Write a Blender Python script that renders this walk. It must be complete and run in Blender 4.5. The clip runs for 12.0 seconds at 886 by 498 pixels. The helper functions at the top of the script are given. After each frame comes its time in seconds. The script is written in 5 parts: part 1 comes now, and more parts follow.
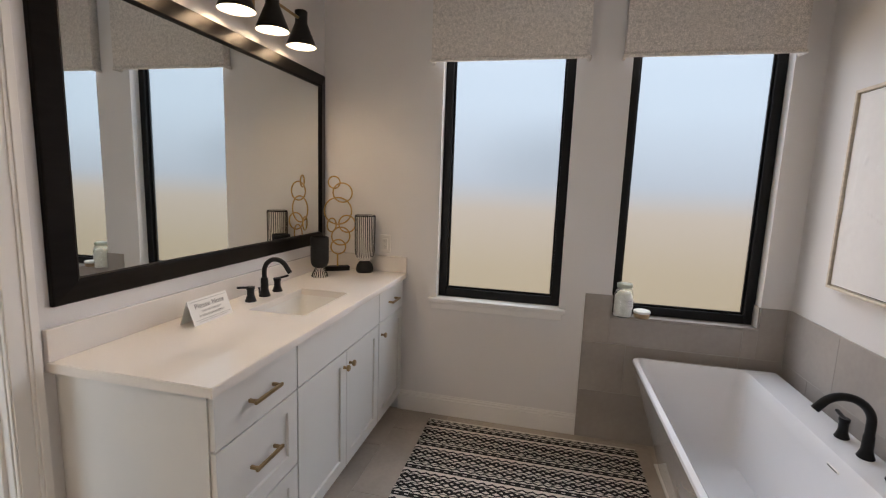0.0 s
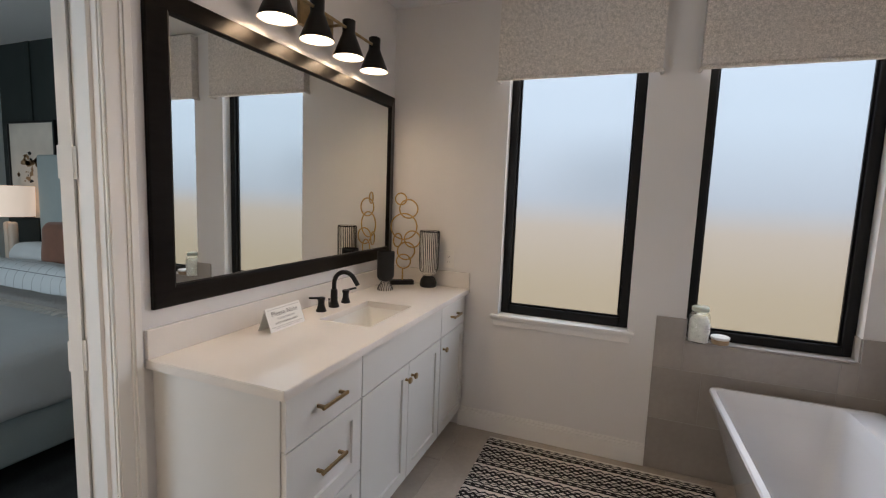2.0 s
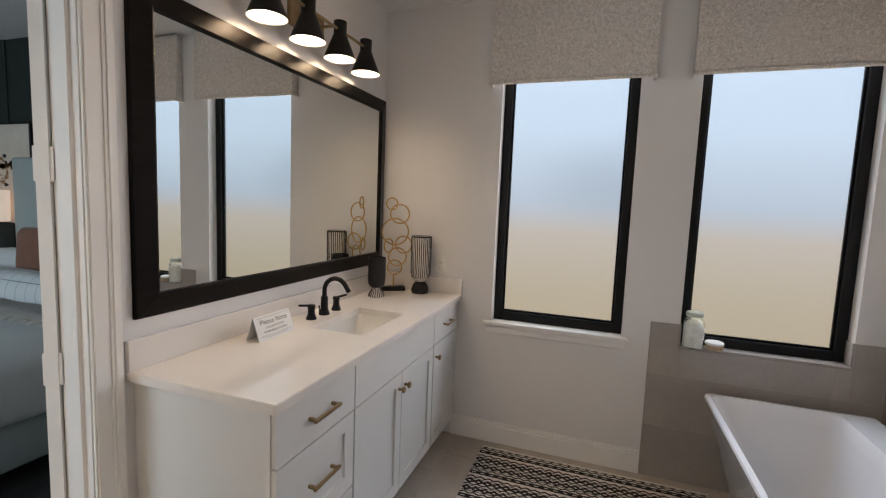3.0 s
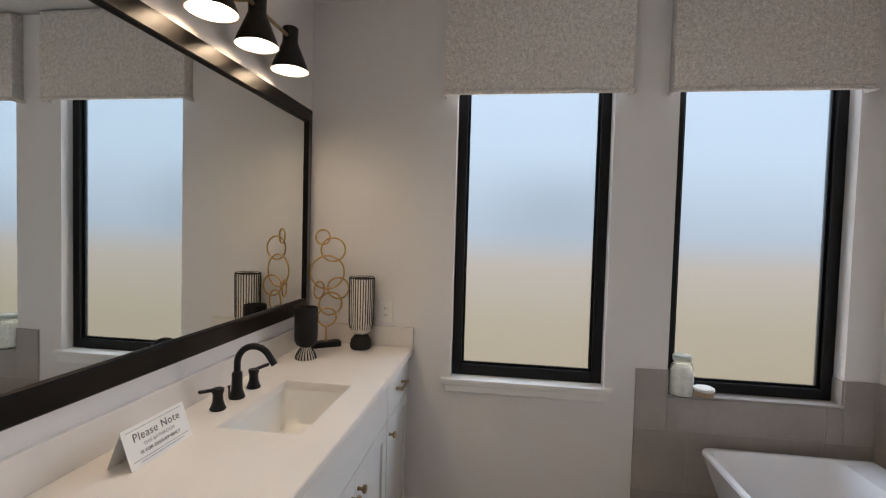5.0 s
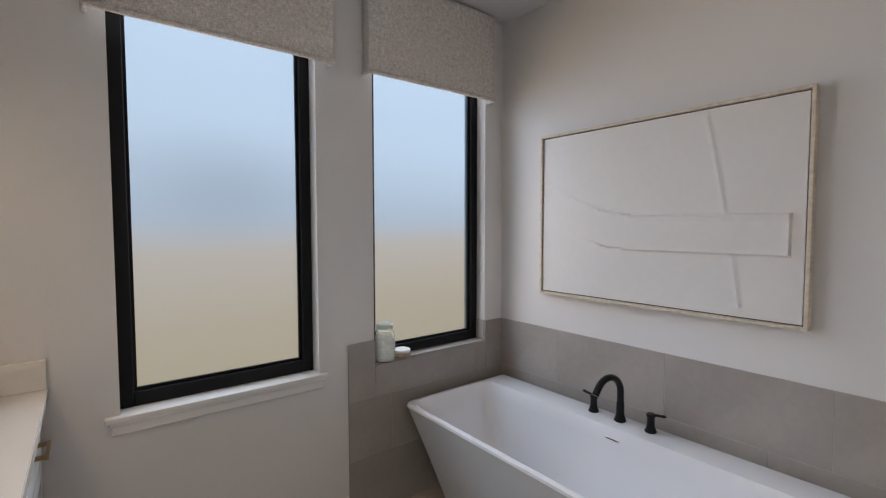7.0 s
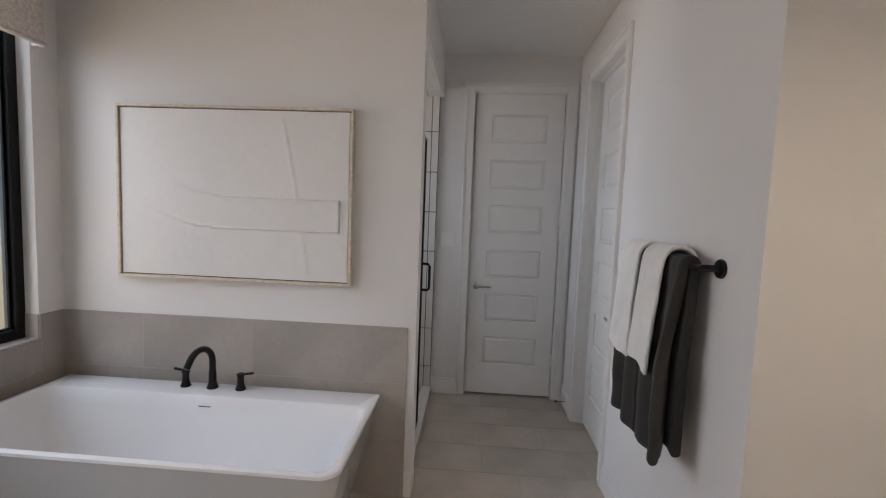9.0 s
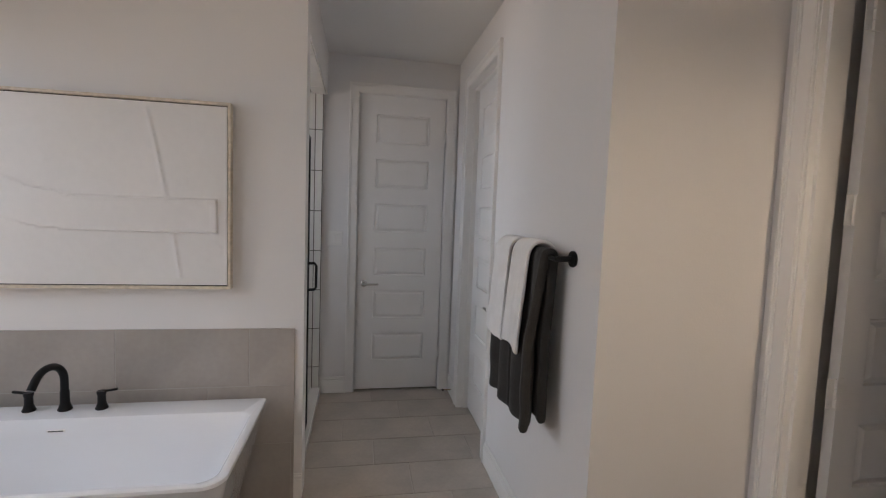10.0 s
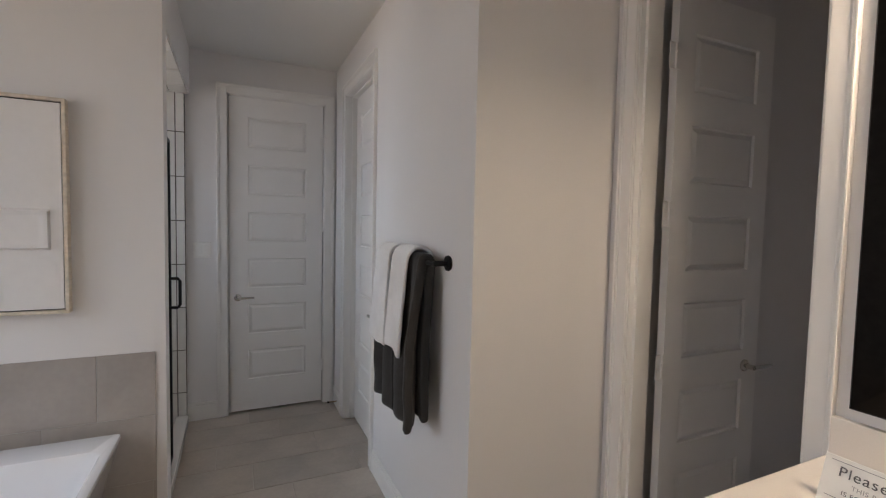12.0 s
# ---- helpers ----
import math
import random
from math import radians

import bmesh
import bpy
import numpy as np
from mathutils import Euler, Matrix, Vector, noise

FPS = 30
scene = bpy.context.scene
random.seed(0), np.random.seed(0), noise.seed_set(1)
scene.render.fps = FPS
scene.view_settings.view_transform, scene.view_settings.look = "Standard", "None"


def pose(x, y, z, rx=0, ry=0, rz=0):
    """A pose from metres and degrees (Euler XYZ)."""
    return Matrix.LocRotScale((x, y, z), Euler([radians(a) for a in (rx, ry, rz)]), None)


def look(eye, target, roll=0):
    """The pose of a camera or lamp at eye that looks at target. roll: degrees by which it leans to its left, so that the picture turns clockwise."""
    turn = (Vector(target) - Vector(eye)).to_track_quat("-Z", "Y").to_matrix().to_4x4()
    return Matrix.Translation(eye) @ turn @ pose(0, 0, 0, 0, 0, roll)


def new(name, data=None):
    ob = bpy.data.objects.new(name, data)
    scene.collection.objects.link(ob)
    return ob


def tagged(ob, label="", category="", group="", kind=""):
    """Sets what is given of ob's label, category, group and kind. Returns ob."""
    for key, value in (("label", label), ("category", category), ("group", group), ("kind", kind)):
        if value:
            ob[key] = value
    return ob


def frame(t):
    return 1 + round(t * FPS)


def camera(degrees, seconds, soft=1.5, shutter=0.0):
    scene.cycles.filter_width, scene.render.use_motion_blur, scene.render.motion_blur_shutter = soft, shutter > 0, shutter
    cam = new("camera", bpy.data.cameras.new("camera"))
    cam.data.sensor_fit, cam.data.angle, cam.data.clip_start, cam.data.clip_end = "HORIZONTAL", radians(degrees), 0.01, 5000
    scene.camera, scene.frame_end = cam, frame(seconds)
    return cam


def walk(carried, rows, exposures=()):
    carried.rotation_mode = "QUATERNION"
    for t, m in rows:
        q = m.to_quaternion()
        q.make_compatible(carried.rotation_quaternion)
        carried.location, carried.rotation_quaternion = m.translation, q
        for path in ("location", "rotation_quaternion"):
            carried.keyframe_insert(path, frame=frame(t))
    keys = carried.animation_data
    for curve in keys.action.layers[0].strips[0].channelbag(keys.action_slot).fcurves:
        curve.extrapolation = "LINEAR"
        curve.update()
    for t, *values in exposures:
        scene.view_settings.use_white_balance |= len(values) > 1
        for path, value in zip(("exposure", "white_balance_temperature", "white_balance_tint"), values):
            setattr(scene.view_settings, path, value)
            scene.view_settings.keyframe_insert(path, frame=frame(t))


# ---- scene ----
cam = camera(88.8, 12.0, soft=1.2)
PATH = [
    (0, (0.699, 0.643, 1.506), (0.26, 2.573, 1.224), 2.1),
    (0.5, (0.712, 0.616, 1.505), (0.129, 2.511, 1.236), 2.3),
    (1, (0.711, 0.614, 1.51), (0.068, 2.492, 1.264), 2.2),
    (1.5, (0.71, 0.62, 1.513), (0.018, 2.482, 1.282), 2.2),
    (2, (0.704, 0.623, 1.51), (-0.005, 2.479, 1.287), 2.2),
    (2.5, (0.698, 0.63, 1.505), (0.002, 2.492, 1.288), 2.2),
    (3, (0.656, 0.654, 1.506), (0.0, 2.533, 1.308), 2.3),
    (3.2, (0.637, 0.671, 1.506), (-0.006, 2.556, 1.326), 2.2),
    (4.8, (0.328, 1.038, 1.544), (-0.013, 3.007, 1.45), 1.9),
    (5, (0.292, 1.091, 1.535), (0.026, 3.072, 1.462), 1.6),
    (5.5, (0.209, 1.232, 1.502), (0.249, 3.231, 1.458), 1.3),
    (6, (0.111, 1.346, 1.519), (0.517, 3.304, 1.46), 0.8),
    (6.5, (0.033, 1.389, 1.489), (0.852, 3.213, 1.422), 0.1),
    (6.7, (0.003, 1.392, 1.481), (1.0, 3.123, 1.401), -0.1),
    (8.5, (-0.187, 1.226, 1.487), (1.736, 1.754, 1.333), 2.2),
    (9, (-0.229, 1.223, 1.493), (1.76, 1.356, 1.33), 2.2),
    (9.5, (-0.281, 1.219, 1.496), (1.706, 1.058, 1.332), 2.1),
    (10, (-0.318, 1.222, 1.495), (1.644, 0.863, 1.344), 2.1),
    (10.5, (-0.338, 1.224, 1.497), (1.59, 0.713, 1.352), 1.9),
    (11, (-0.345, 1.219, 1.495), (1.546, 0.584, 1.359), 1.6),
    (11.5, (-0.351, 1.213, 1.497), (1.5, 0.466, 1.375), 1.4),
    (12, (-0.36, 1.208, 1.499), (1.454, 0.371, 1.392), 1.2),
]
walk(cam, [(t, look(e, g, r)) for t, e, g, r in PATH],
     exposures=[(0.0, 0.05, 6400, 12.5), (2.0, 0.03, 6300, 12), (5.0, 0.0, 6050, 10), (6.0, -0.12, 5950, 10), (6.7, -0.18, 5900, 10), (8.5, 0.02, 6000, 10.5),
                (9.5, -0.17, 6200, 12), (12.0, -0.12, 6150, 11)])

# ---- world and light ----
world = bpy.data.worlds.new("sky")
scene.world = world
world.use_nodes = True
wn = world.node_tree.nodes
sky = wn.new("ShaderNodeTexSky")
sky.sky_type = "NISHITA"
sky.sun_disc = False
sky.sun_elevation, sky.sun_rotation = radians(50), radians(180)
wn["Background"].inputs["Strength"].default_value = 0.1
world.node_tree.links.new(sky.outputs[0], wn["Background"].inputs["Color"])

DAYLIGHT = 8.0      # the glow of the bright day outside
LAMP = 46.0         # the glow of the long vanity's diffusers
LAMP_SHORT = 100.0   # of those over the short vanity
SHOWER_ADDED = 1.3  # watts of the lamp added in the shower's assumed high window
BED_LAMP = 1.7
BED_WINDOW = 45.0   # watts of the sky-light lamp added in the bedroom's unseen window


# ---- materials ----
def mat(name, color, rough=0.5, metal=0.0, vary=0.06, scale=6.0, bump=0.0, bump_scale=120.0, coat=0.0,
        stretch=(1, 1, 1), per_piece=0.0, fine=0.0, sheen=0.0, spec=0.5):
    """A plain surface: its colour varied at a large and a small scale, with fine relief."""
    m = bpy.data.materials.new(name)
    m.use_nodes = True
    nt = m.node_tree
    n, link = nt.nodes, nt.links.new
    bsdf = n["Principled BSDF"]
    bsdf.inputs["Roughness"].default_value = rough
    bsdf.inputs["Metallic"].default_value = metal
    bsdf.inputs["Coat Weight"].default_value = coat
    bsdf.inputs["Sheen Weight"].default_value = sheen
    bsdf.inputs["Specular IOR Level"].default_value = spec
    geo = n.new("ShaderNodeTexCoord")
    mapping = n.new("ShaderNodeMapping")
    mapping.inputs["Scale"].default_value = stretch
    link(geo.outputs["Object"], mapping.inputs["Vector"])
    big = n.new("ShaderNodeTexNoise")
    big.inputs["Scale"].default_value = scale
    big.inputs["Detail"].default_value = 5
    link(mapping.outputs[0], big.inputs["Vector"])
    small = n.new("ShaderNodeTexNoise")
    small.inputs["Scale"].default_value = bump_scale
    small.inputs["Detail"].default_value = 3
    link(mapping.outputs[0], small.inputs["Vector"])
    hsv = n.new("ShaderNodeHueSaturation")
    hsv.inputs["Color"].default_value = (*color, 1)
    rng = n.new("ShaderNodeMapRange")
    rng.inputs["From Min"].default_value, rng.inputs["From Max"].default_value = 0.3, 0.7
    rng.inputs["To Min"].default_value, rng.inputs["To Max"].default_value = 1 - vary, 1 + vary
    link(big.outputs["Fac"], rng.inputs["Value"])
    value = rng.outputs[0]
    if fine:
        r2 = n.new("ShaderNodeMapRange")
        r2.inputs["From Min"].default_value, r2.inputs["From Max"].default_value = 0.35, 0.65
        r2.inputs["To Min"].default_value, r2.inputs["To Max"].default_value = 1 - fine, 1 + fine
        link(small.outputs["Fac"], r2.inputs["Value"])
        mul = n.new("ShaderNodeMath")
        mul.operation = "MULTIPLY"
        link(value, mul.inputs[0]), link(r2.outputs[0], mul.inputs[1])
        value = mul.outputs[0]
    if per_piece:
        info = n.new("ShaderNodeObjectInfo")
        r3 = n.new("ShaderNodeMapRange")
        r3.inputs["To Min"].default_value, r3.inputs["To Max"].default_value = 1 - per_piece, 1 + per_piece
        link(info.outputs["Random"], r3.inputs["Value"])
        mul = n.new("ShaderNodeMath")
        mul.operation = "MULTIPLY"
        link(value, mul.inputs[0]), link(r3.outputs[0], mul.inputs[1])
        value = mul.outputs[0]
    link(value, hsv.inputs["Value"])
    link(hsv.outputs[0], bsdf.inputs["Base Color"])
    rr = n.new("ShaderNodeMapRange")
    rr.inputs["To Min"].default_value, rr.inputs["To Max"].default_value = max(0.0, rough - 0.06), min(1.0, rough + 0.06)
    link(big.outputs["Fac"], rr.inputs["Value"])
    link(rr.outputs[0], bsdf.inputs["Roughness"])
    if bump:
        b = n.new("ShaderNodeBump")
        b.inputs["Strength"].default_value = bump
        b.inputs["Distance"].default_value = 0.002
        link(small.outputs["Fac"], b.inputs["Height"])
        link(b.outputs[0], bsdf.inputs["Normal"])
    return m


def glow(name, color, strength):
    m = bpy.data.materials.new(name)
    m.use_nodes = True
    b = m.node_tree.nodes["Principled BSDF"]
    b.inputs["Base Color"].default_value = (*color, 1)
    b.inputs["Emission Color"].default_value = (*color, 1)
    b.inputs["Emission Strength"].default_value = strength
    return m


PAINT = mat("wall_paint", (0.745, 0.725, 0.715), 0.62, vary=0.015, scale=1.2, bump=0.22, bump_scale=140)
CEIL = mat("ceiling_paint", (0.76, 0.75, 0.735), 0.75, vary=0.015, scale=1.0, bump=0.3, bump_scale=110)
TRIM = mat("trim_paint", (0.82, 0.80, 0.775), 0.35, vary=0.02, scale=3, bump=0.05, bump_scale=60)
DOORP = mat("door_paint", (0.82, 0.80, 0.78), 0.38, vary=0.02, scale=4, bump=0.06, bump_scale=80)
CAB = mat("cabinet_paint", (0.67, 0.66, 0.64), 0.33, vary=0.015, scale=3, bump=0.04, bump_scale=90)
QUARTZ = mat("quartz", (0.76, 0.72, 0.68), 0.05, vary=0.02, scale=5, coat=0.0, fine=0.015, bump_scale=260)
FLOORT = mat("floor_tile", (0.43, 0.375, 0.32), 0.42, vary=0.14, scale=3.2, bump=0.12, bump_scale=45, per_piece=0.07, fine=0.03)
GROUT = mat("floor_grout", (0.47, 0.43, 0.38), 0.9, vary=0.1, scale=20, bump=0.2)
WALLT = mat("wall_tile", (0.365, 0.33, 0.30), 0.4, vary=0.13, scale=2.4, bump=0.08, bump_scale=40, per_piece=0.05, fine=0.02)
WGROUT = mat("wall_grout", (0.44, 0.42, 0.39), 0.9, vary=0.08, scale=20)
SHOWERT = mat("shower_tile", (0.72, 0.70, 0.67), 0.18, vary=0.04, scale=6, per_piece=0.03)
DGROUT = mat("dark_grout", (0.10, 0.085, 0.07), 0.9, vary=0.1)
ACRYL = mat("tub_acrylic", (0.78, 0.78, 0.80), 0.12, vary=0.01, scale=2, coat=0.5)
PORC = mat("sink_porcelain", (0.82, 0.81, 0.78), 0.08, vary=0.01, scale=2, coat=0.6)
BLACK = mat("matte_black_metal", (0.006, 0.006, 0.0065), 0.36, spec=0.3, vary=0.1, scale=20, bump=0.03, bump_scale=200)
FRAMEB = mat("black_mirror_frame", (0.019, 0.017, 0.016), 0.34, metal=1.0, vary=0.12, scale=4, stretch=(10, 1, 10), bump=0.02, bump_scale=60)
WINB = mat("black_window_frame", (0.005, 0.005, 0.0055), 0.4, spec=0.25, vary=0.08, scale=10)
BRASS = mat("antique_brass", (0.36, 0.255, 0.135), 0.32, metal=1.0, vary=0.15, scale=25)
GOLD = mat("gold_leaf", (0.55, 0.36, 0.14), 0.34, metal=1.0, vary=0.25, scale=40, bump=0.25, bump_scale=120)
CHROME = mat("satin_nickel", (0.62, 0.605, 0.58), 0.18, metal=1.0, vary=0.05)
LINEN = mat("oatmeal_linen", (0.67, 0.625, 0.585), 0.92, vary=0.15, scale=52, bump=0.8, bump_scale=190, fine=0.20, sheen=0.2)
PLASTIC = mat("white_plastic", (0.80, 0.78, 0.75), 0.35, vary=0.01)
# near-black colour stands in for the shade inside small slots
SLOTSHADOW = mat("dark_slot", (0.02, 0.02, 0.02), 0.6)
CANVAS = mat("plaster_canvas", (0.74, 0.72, 0.705), 0.75, vary=0.025, scale=2.2, bump=0.04, bump_scale=30, fine=0.01)
CHAMP = mat("champagne_wood", (0.66, 0.58, 0.47), 0.45, vary=0.15, scale=8, stretch=(1, 6, 6), bump=0.1)
TOWELW = mat("white_terry", (0.86, 0.85, 0.84), 0.95, vary=0.04, scale=14, bump=0.9, bump_scale=380, fine=0.05, sheen=0.3)
TOWELD = mat("charcoal_terry", (0.030, 0.028, 0.027), 0.95, vary=0.2, scale=14, bump=0.9, bump_scale=380, fine=0.25, sheen=0.08)
PAPER = mat("white_card", (0.82, 0.82, 0.80), 0.6, vary=0.01)
INK = mat("grey_ink", (0.10, 0.10, 0.11), 0.7)
INKL = mat("pale_ink", (0.34, 0.34, 0.36), 0.7)
VBLACK = mat("matte_black_ceramic", (0.009, 0.0085, 0.0085), 0.55, spec=0.3, vary=0.15, scale=30, bump=0.15, bump_scale=160)
VWHITE = mat("cream_glaze", (0.70, 0.66, 0.60), 0.45, vary=0.05, scale=30)
SALT = mat("white_bath_salt", (0.86, 0.85, 0.81), 0.9, vary=0.12, scale=60, bump=0.8, bump_scale=220)
LIDG = mat("pale_green_lid", (0.50, 0.55, 0.48), 0.35, vary=0.04)
CORK = mat("tan_wood", (0.42, 0.30, 0.18), 0.7, vary=0.12, scale=25)
DKGREEN = mat("dark_green_paint", (0.018, 0.024, 0.022), 0.5, vary=0.06, bump=0.1)
SAGE = mat("sage_paint", (0.42, 0.47, 0.46), 0.7, vary=0.03)
CARPET = mat("dark_carpet", (0.030, 0.031, 0.031), 0.95, vary=0.35, scale=9, bump=0.9, bump_scale=160, fine=0.3)
BLUEFAB = mat("pale_blue_upholstery", (0.36, 0.42, 0.42), 0.9, vary=0.04, bump=0.35, bump_scale=420, fine=0.04)
DUVET = mat("white_duvet", (0.66, 0.68, 0.68), 0.9, vary=0.04, scale=5, bump=0.4, bump_scale=60)
THROW = mat("taupe_throw", (0.33, 0.31, 0.29), 0.95, vary=0.12, scale=50, bump=0.9, bump_scale=300, fine=0.15)
RUST = mat("rust_velvet", (0.20, 0.085, 0.05), 0.85, vary=0.12, scale=10, sheen=0.3)
SHADE = glow("lit_linen_shade", (1.0, 0.80, 0.64), BED_LAMP * 0.25)
WOODL = mat("pale_lamp_wood", (0.62, 0.52, 0.42), 0.5, vary=0.08)
ARTB = mat("art_brown", (0.30, 0.19, 0.10), 0.8, vary=0.3, scale=20)
ARTC = mat("art_cream", (0.66, 0.60, 0.52), 0.8, vary=0.10, scale=4)
LINING = mat("white_enamel", (0.86, 0.82, 0.74), 0.5, vary=0.01)
DIFFUSE = glow("lamp_diffuser", (1.0, 0.75, 0.49), LAMP)
DIFFUSE_SHORT = glow("bright_lamp_diffuser", (1.0, 0.78, 0.55), LAMP_SHORT)


def frosted():
    """Obscure glass: a rough, strongly dimming pane with a faint gloss."""
    m = bpy.data.materials.new("frosted_glass")
    m.use_nodes = True
    nt = m.node_tree
    n, link = nt.nodes, nt.links.new
    n.remove(n["Principled BSDF"])
    thru = n.new("ShaderNodeBsdfRefraction")
    thru.inputs["Color"].default_value = (0.098, 0.104, 0.107, 1)
    thru.inputs["Roughness"].default_value = 0.28
    thru.inputs["IOR"].default_value = 1.13
    gloss = n.new("ShaderNodeBsdfGlossy")
    gloss.inputs["Roughness"].default_value = 0.35
    mix = n.new("ShaderNodeMixShader")
    mix.inputs[0].default_value = 0.03
    soft_ = n.new("ShaderNodeBsdfTranslucent")
    soft_.inputs["Color"].default_value = (0.128, 0.168, 0.195, 1)
    both = n.new("ShaderNodeMixShader")
    both.inputs[0].default_value = 0.22
    link(thru.outputs[0], both.inputs[1])
    link(soft_.outputs[0], both.inputs[2])
    link(both.outputs[0], mix.inputs[1])
    link(gloss.outputs[0], mix.inputs[2])
    link(mix.outputs[0], n["Material Output"].inputs["Surface"])
    return m


def clear_glass():
    m = bpy.data.materials.new("clear_glass")
    m.use_nodes = True
    b = m.node_tree.nodes["Principled BSDF"]
    b.inputs["Base Color"].default_value = (0.95, 0.98, 0.97, 1)
    b.inputs["Transmission Weight"].default_value = 1.0
    b.inputs["Roughness"].default_value = 0.02
    b.inputs["IOR"].default_value = 1.45
    return m


def mirror_glass():
    m = bpy.data.materials.new("mirror_glass")
    m.use_nodes = True
    b = m.node_tree.nodes["Principled BSDF"]
    b.inputs["Base Color"].default_value = (0.86, 0.88, 0.87, 1)
    b.inputs["Metallic"].default_value = 1.0
    b.inputs["Roughness"].default_value = 0.008
    return m


def outdoors():
    """Bright overcast sky above a sunlit tan fence, a blue-grey roof far off; seen only through frosted panes."""
    m = bpy.data.materials.new("outdoor_glow")
    m.use_nodes = True
    nt = m.node_tree
    n, link = nt.nodes, nt.links.new
    b = n["Principled BSDF"]
    b.inputs["Base Color"].default_value = (0, 0, 0, 1)
    geo = n.new("ShaderNodeTexCoord")
    sep = n.new("ShaderNodeSeparateXYZ")
    link(geo.outputs["Object"], sep.inputs[0])
    rng = n.new("ShaderNodeMapRange")
    rng.inputs["From Min"].default_value, rng.inputs["From Max"].default_value = -1.0, 4.0
    link(sep.outputs["Z"], rng.inputs["Value"])
    ramp = n.new("ShaderNodeValToRGB")
    e = ramp.color_ramp.elements
    e[0].position, e[0].color = 0.0, (0.46, 0.33, 0.17, 1)
    e[1].position, e[1].color = 1.0, (0.83, 0.90, 1.0, 1)
    for pos, col in ((0.36, (0.60, 0.43, 0.25, 1)), (0.46, (0.68, 0.51, 0.37, 1)), (0.51, (0.60, 0.62, 0.68, 1)), (0.64, (0.80, 0.87, 0.96, 1))):
        k = e.new(pos)
        k.color = col
    link(rng.outputs[0], ramp.inputs[0])
    roof = n.new("ShaderNodeMapping")
    roof.inputs["Location"].default_value = (-0.75, 0, -3.3)
    roof.inputs["Scale"].default_value = (1.1, 0.0, 1.9)
    link(geo.outputs["Object"], roof.inputs["Vector"])
    length = n.new("ShaderNodeVectorMath")
    length.operation = "LENGTH"
    link(roof.outputs[0], length.inputs[0])
    dark = n.new("ShaderNodeMapRange")
    dark.inputs["From Min"].default_value, dark.inputs["From Max"].default_value = 0.15, 0.75
    dark.inputs["To Min"].default_value, dark.inputs["To Max"].default_value = 0.80, 1.0
    mix = n.new("ShaderNodeMix")
    mix.data_type, mix.blend_type = "RGBA", "MULTIPLY"
    mix.inputs["Factor"].default_value = 1.0
    link(length.outputs["Value"], dark.inputs["Value"])
    link(ramp.outputs[0], mix.inputs["A"])
    link(dark.outputs[0], mix.inputs["B"])
    link(mix.outputs["Result"], b.inputs["Emission Color"])
    b.inputs["Emission Strength"].default_value = DAYLIGHT
    return m


